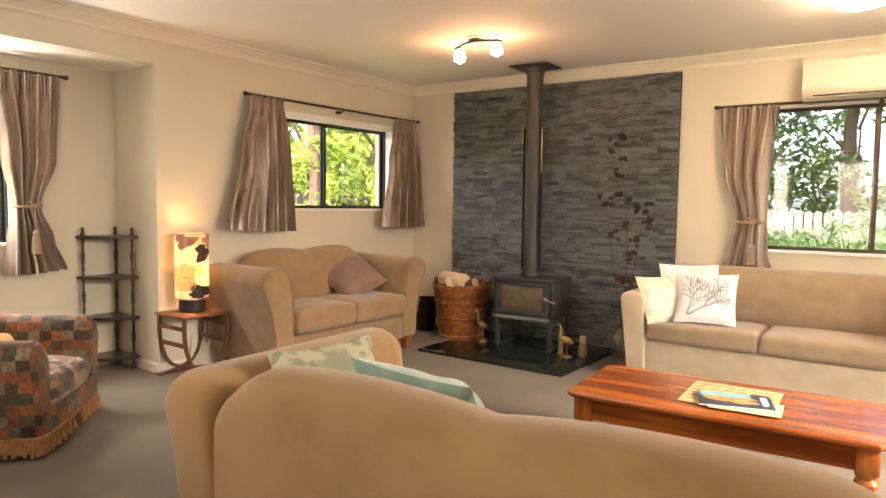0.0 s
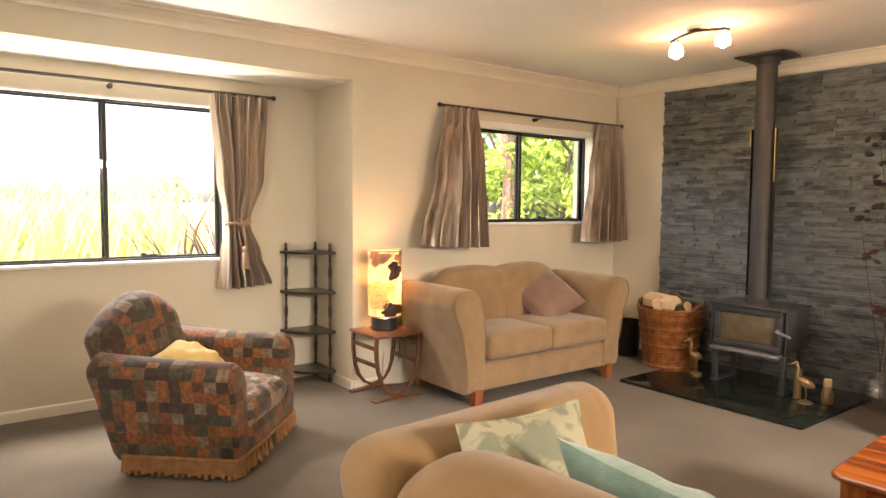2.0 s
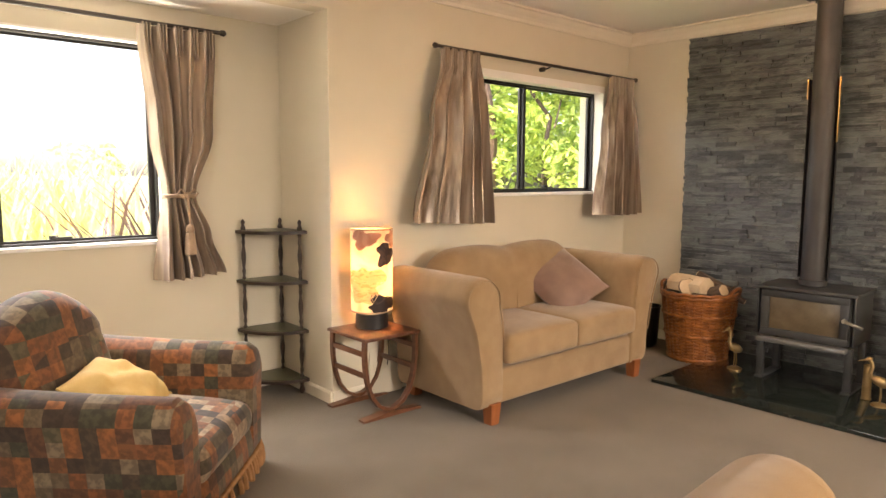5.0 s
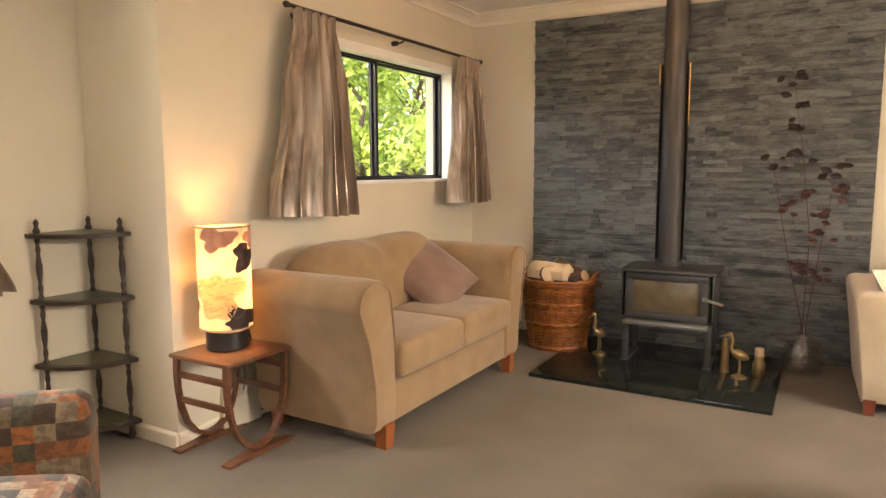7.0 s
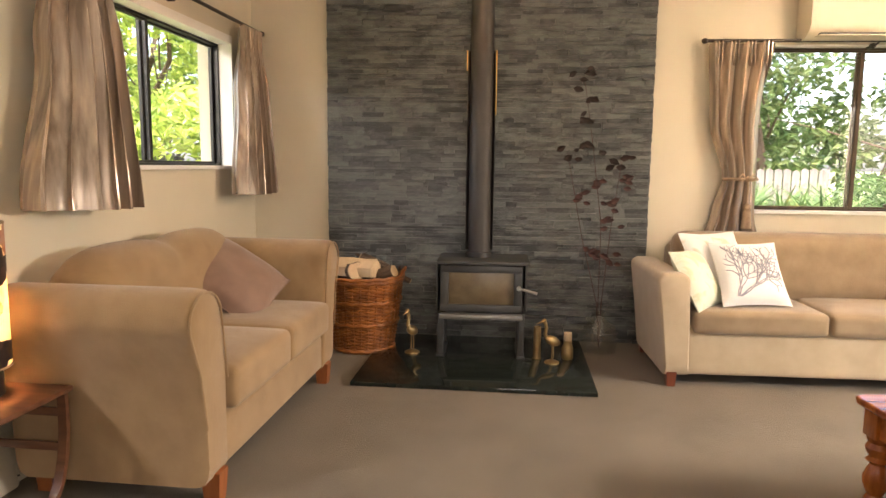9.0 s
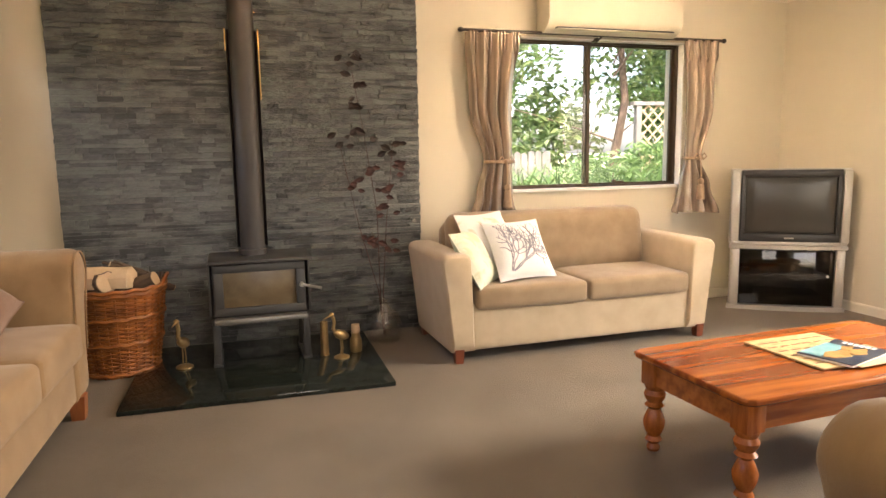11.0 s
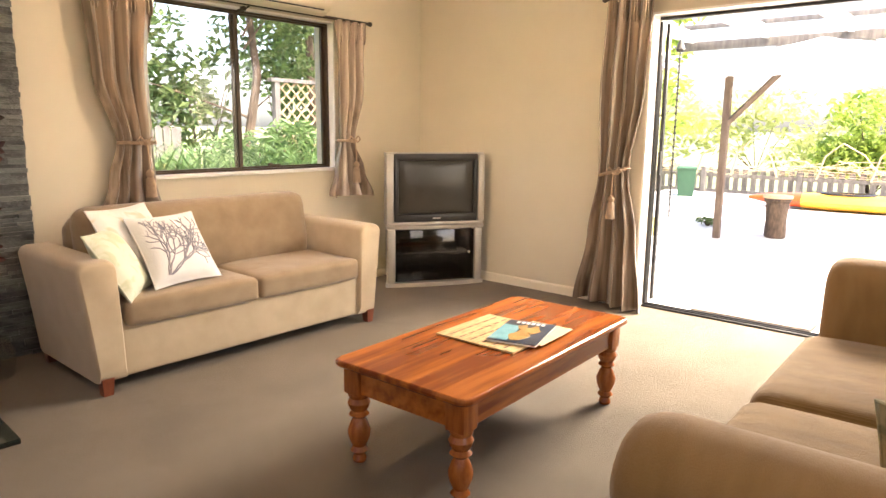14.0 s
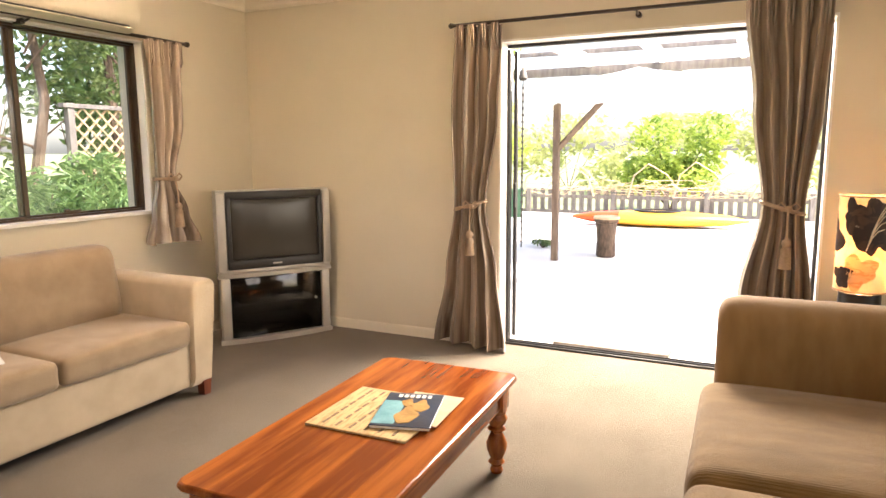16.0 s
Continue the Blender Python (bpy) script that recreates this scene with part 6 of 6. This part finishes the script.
vine = thing("bare_vine", pose(11.5, 0, 0.0), "tangled bare vine along the top of the fence", "vine")
for k in range(44):
    y = rg.uniform(-2.5, 8.0)
    part("cane", tube([(rg.uniform(-0.1, 0.1), y + 0.25 * i * rg.choice((-1, 1)), 0.45 + rg.uniform(-0.1, 0.25)) for i in range(5)], 0.010, 4, 0.005), CUTWOOD, vine)
for k in range(9):
    y, rise, side = 0.2 + 0.75 * k + rg.uniform(-0.2, 0.2), rg.uniform(0.35, 0.9), rg.choice((-1, 1))
    part("arching_cane", tube([(-0.1, y, 0.35), (-0.15, y + side * 0.12, 0.35 + rise * 0.7), (-0.2, y + side * 0.4, 0.4 + rise), (-0.2, y + side * 0.75, 0.35 + rise * 0.75), (-0.15, y + side * 1.0, 0.3 + rise * 0.3)], 0.020, 5, 0.008), CUTWOOD, vine)
ky = thing("kayak", pose(9.6, 3.05, -0.02, 0, 0, 93), "yellow and orange plastic kayak lying on the patio", "kayak")
part("hull", loft([[(x, w * math.cos(a), 0.14 + h * math.sin(a)) for a in (2 * math.pi * i / 16 for i in range(16))] for x, w, h in ((-1.45, 0.02, 0.02), (-1.1, 0.16, 0.09), (-0.5, 0.30, 0.13), (0, 0.33, 0.14), (0.5, 0.30, 0.13), (1.1, 0.16, 0.09), (1.45, 0.02, 0.02))]), KAYAK, ky)
part("bow", loft([[(x, 1.03 * w * math.cos(a), 0.14 + 1.03 * h * math.sin(a)) for a in (2 * math.pi * i / 16 for i in range(16))] for x, w, h in ((0.62, 0.276, 0.121), (0.85, 0.22, 0.108), (1.1, 0.16, 0.09), (1.46, 0.024, 0.024))]), KAYAK_O, ky, "orange bow")
part("cockpit_rim", tube([(0.38 * math.cos(a), 0.2 * math.sin(a), 0.275) for a in (2 * math.pi * i / 24 for i in range(25))], 0.018, 6), BLACK, ky)
stp = thing("stump_seat", pose(5.95, 3.16, -0.02), "sawn timber stump seat on the patio", "stool")
part("trunk", lathe([(0.10, 0), (0.12, 0.02), (0.115, 0.22), (0.13, 0.42), (0.15, 0.44), (0.15, 0.47), (0.02, 0.472)], 16), BARK, stp)
part("seat_top", lathe([(0.16, 0.472), (0.165, 0.485), (0.16, 0.505), (0.02, 0.507)], 16), CUTWOOD, stp)
rc = thing("rain_chain", pose(2.55, 3.10, 0), "dark hanging chain with a small lantern cap by the door", "chain")
part("cap", lathe([(0.025, 1.80), (0.035, 1.82), (0.02, 1.87), (0.005, 1.90)], 12), ALU, rc)
part("cord", tube([(0, 0, 1.81), (0, 0, 0.55)], 0.006, 6), ALU, rc)
for k in range(24):
    part("bead", lathe([(0.003, -0.014), (0.011, -0.006), (0.011, 0.006), (0.003, 0.014)], 8, pose(0, 0, 0.6 + 0.05 * k)), ALU, rc)
solid("door_mat", bx(2.10, 2.30, -0.008, 0.22, 0.75, 0.025, 0.004), GREYWOOD, "grey slatted step mat outside the patio door", "door mat")
shrub("round_bush", 14.2, 3.4, [(rg.uniform(-0.5, 0.5), rg.uniform(-0.9, 0.9), rg.uniform(0.7, 2.0), 0.55, 0.6, 0.45) for _ in range(12)], LEAF, rg, "rounded green bush beyond the fence", 4500, 0.085)
shrub("patio_plant", 4.6, 4.35, [(rg.uniform(-0.25, 0.25), rg.uniform(-0.25, 0.25), rg.uniform(0.15, 0.5), 0.2, 0.2, 0.16) for _ in range(5)], REED, rg, "low yellow-green plant on the patio edge", 700, 0.05, ground_z=-0.02)
shrub("patio_plant", 6.4, 4.1, [(rg.uniform(-0.1, 0.1), rg.uniform(-0.1, 0.1), rg.uniform(0.05, 0.1), 0.08, 0.09, 0.05) for _ in range(3)], LEAF_D, rg, "small dark green plant on the patio", 160, 0.03, ground_z=-0.02)
for k in range(6):
    shrub("far_shrub", 20.0 + 1.5 * (k % 2), -3.0 + 3.6 * k, [(rg.uniform(-0.8, 0.8), rg.uniform(-1.6, 1.6), rg.uniform(0.5, 2.4), 0.9, 1.1, 0.6) for _ in range(8)], REED, rg, "pale sunlit hedge shrub beyond the fence", 1100, 0.15)
for x, y, h, r in ((8.6, 6.1, 3.6, 1.1),):
    tree(x, y, h, r, 0.12, LEAF, rg, "light green tree beyond the patio", 2200, 0.10, 0.15)

bin_ = thing("garden_bin", pose(10.3, 5.9, -0.02, 0, 0, 20), "small green plastic garden bin standing by the fence", "bin")
part("body", loft([[(x * k, y * k, z) for x, y in ((-0.17, -0.17), (0.17, -0.17), (0.17, 0.17), (-0.17, 0.17))] for z, k in ((0.0, 0.82), (0.3, 0.93), (0.50, 1.0), (0.52, 1.05))]), BINGREEN, bin_, "", False)
part("lid", loft([[(x * k, y * k, z) for x, y in ((-0.185, -0.185), (0.185, -0.185), (0.185, 0.185), (-0.185, 0.185))] for z, k in ((0.522, 1.0), (0.545, 1.0), (0.57, 0.86))]), BINGREEN, bin_, "", False)


# ---- slate stones ----
rng = random.Random(21)
ROWS_Z = []
z = 0.004
while z < 2.285:
    h = rng.choice((0.019, 0.023, 0.028, 0.034))
    ROWS_Z.append((z, min(h, 2.297 - z)))
    z += h
loose = []
shared = {}
for z, h in ROWS_Z:
    x = -3.468
    while x < -1.325:
        w = min(rng.choice((0.07, 0.10, 0.14, 0.19, 0.25)), -1.322 - x)
        if -1.322 - x - w < 0.05:
            w = -1.322 - x
        d = rng.choice((0.010, 0.014, 0.018, 0.023, 0.030))
        key = (round(w, 3), round(h, 3), d)
        if key not in shared:
            b = bmesh.new()
            n1, n2 = 3, 1
            g = 0.0007
            pts = [[b.verts.new((g + (w - 2 * g) * i / n1, -d + (rng.uniform(-0.004, 0.004)), g + (h - 2 * g) * j / n2)) for j in range(n2 + 1)] for i in range(n1 + 1)]
            bk_ = [[b.verts.new((p.co.x, 0, p.co.z)) for p in col] for col in pts]
            for i in range(n1):
                for j in range(n2):
                    b.faces.new((pts[i][j], pts[i + 1][j], pts[i + 1][j + 1], pts[i][j + 1]))
                b.faces.new((pts[i][0], bk_[i][0], bk_[i + 1][0], pts[i + 1][0]))
                b.faces.new((pts[i][n2], pts[i + 1][n2], bk_[i + 1][n2], bk_[i][n2]))
            b.faces.new((pts[0][0], pts[0][1], bk_[0][1], bk_[0][0]))
            b.faces.new((pts[n1][0], bk_[n1][0], bk_[n1][1], pts[n1][1]))
            me = bpy.data.meshes.new("stone")
            b.to_mesh(me)
            b.free()
            me.materials.append(SLATE)
            shared[key] = me
        if 0.82 < z < 1.30:
            ob = new("stone", shared[key])
            ob.location, ob.parent = (x, 4.972, z), slate_wall
        else:
            loose.append((shared[key], x, z))
        x += w
b = bmesh.new()
for me, x, z in loose:
    k = len(b.verts)
    b.from_mesh(me)
    b.verts.ensure_lookup_table()
    for v in b.verts[k:]:
        v.co += Vector((x, 4.972, z))
tagged(part("stonework", b, SLATE, slate_wall, "", False), kind="stuff")
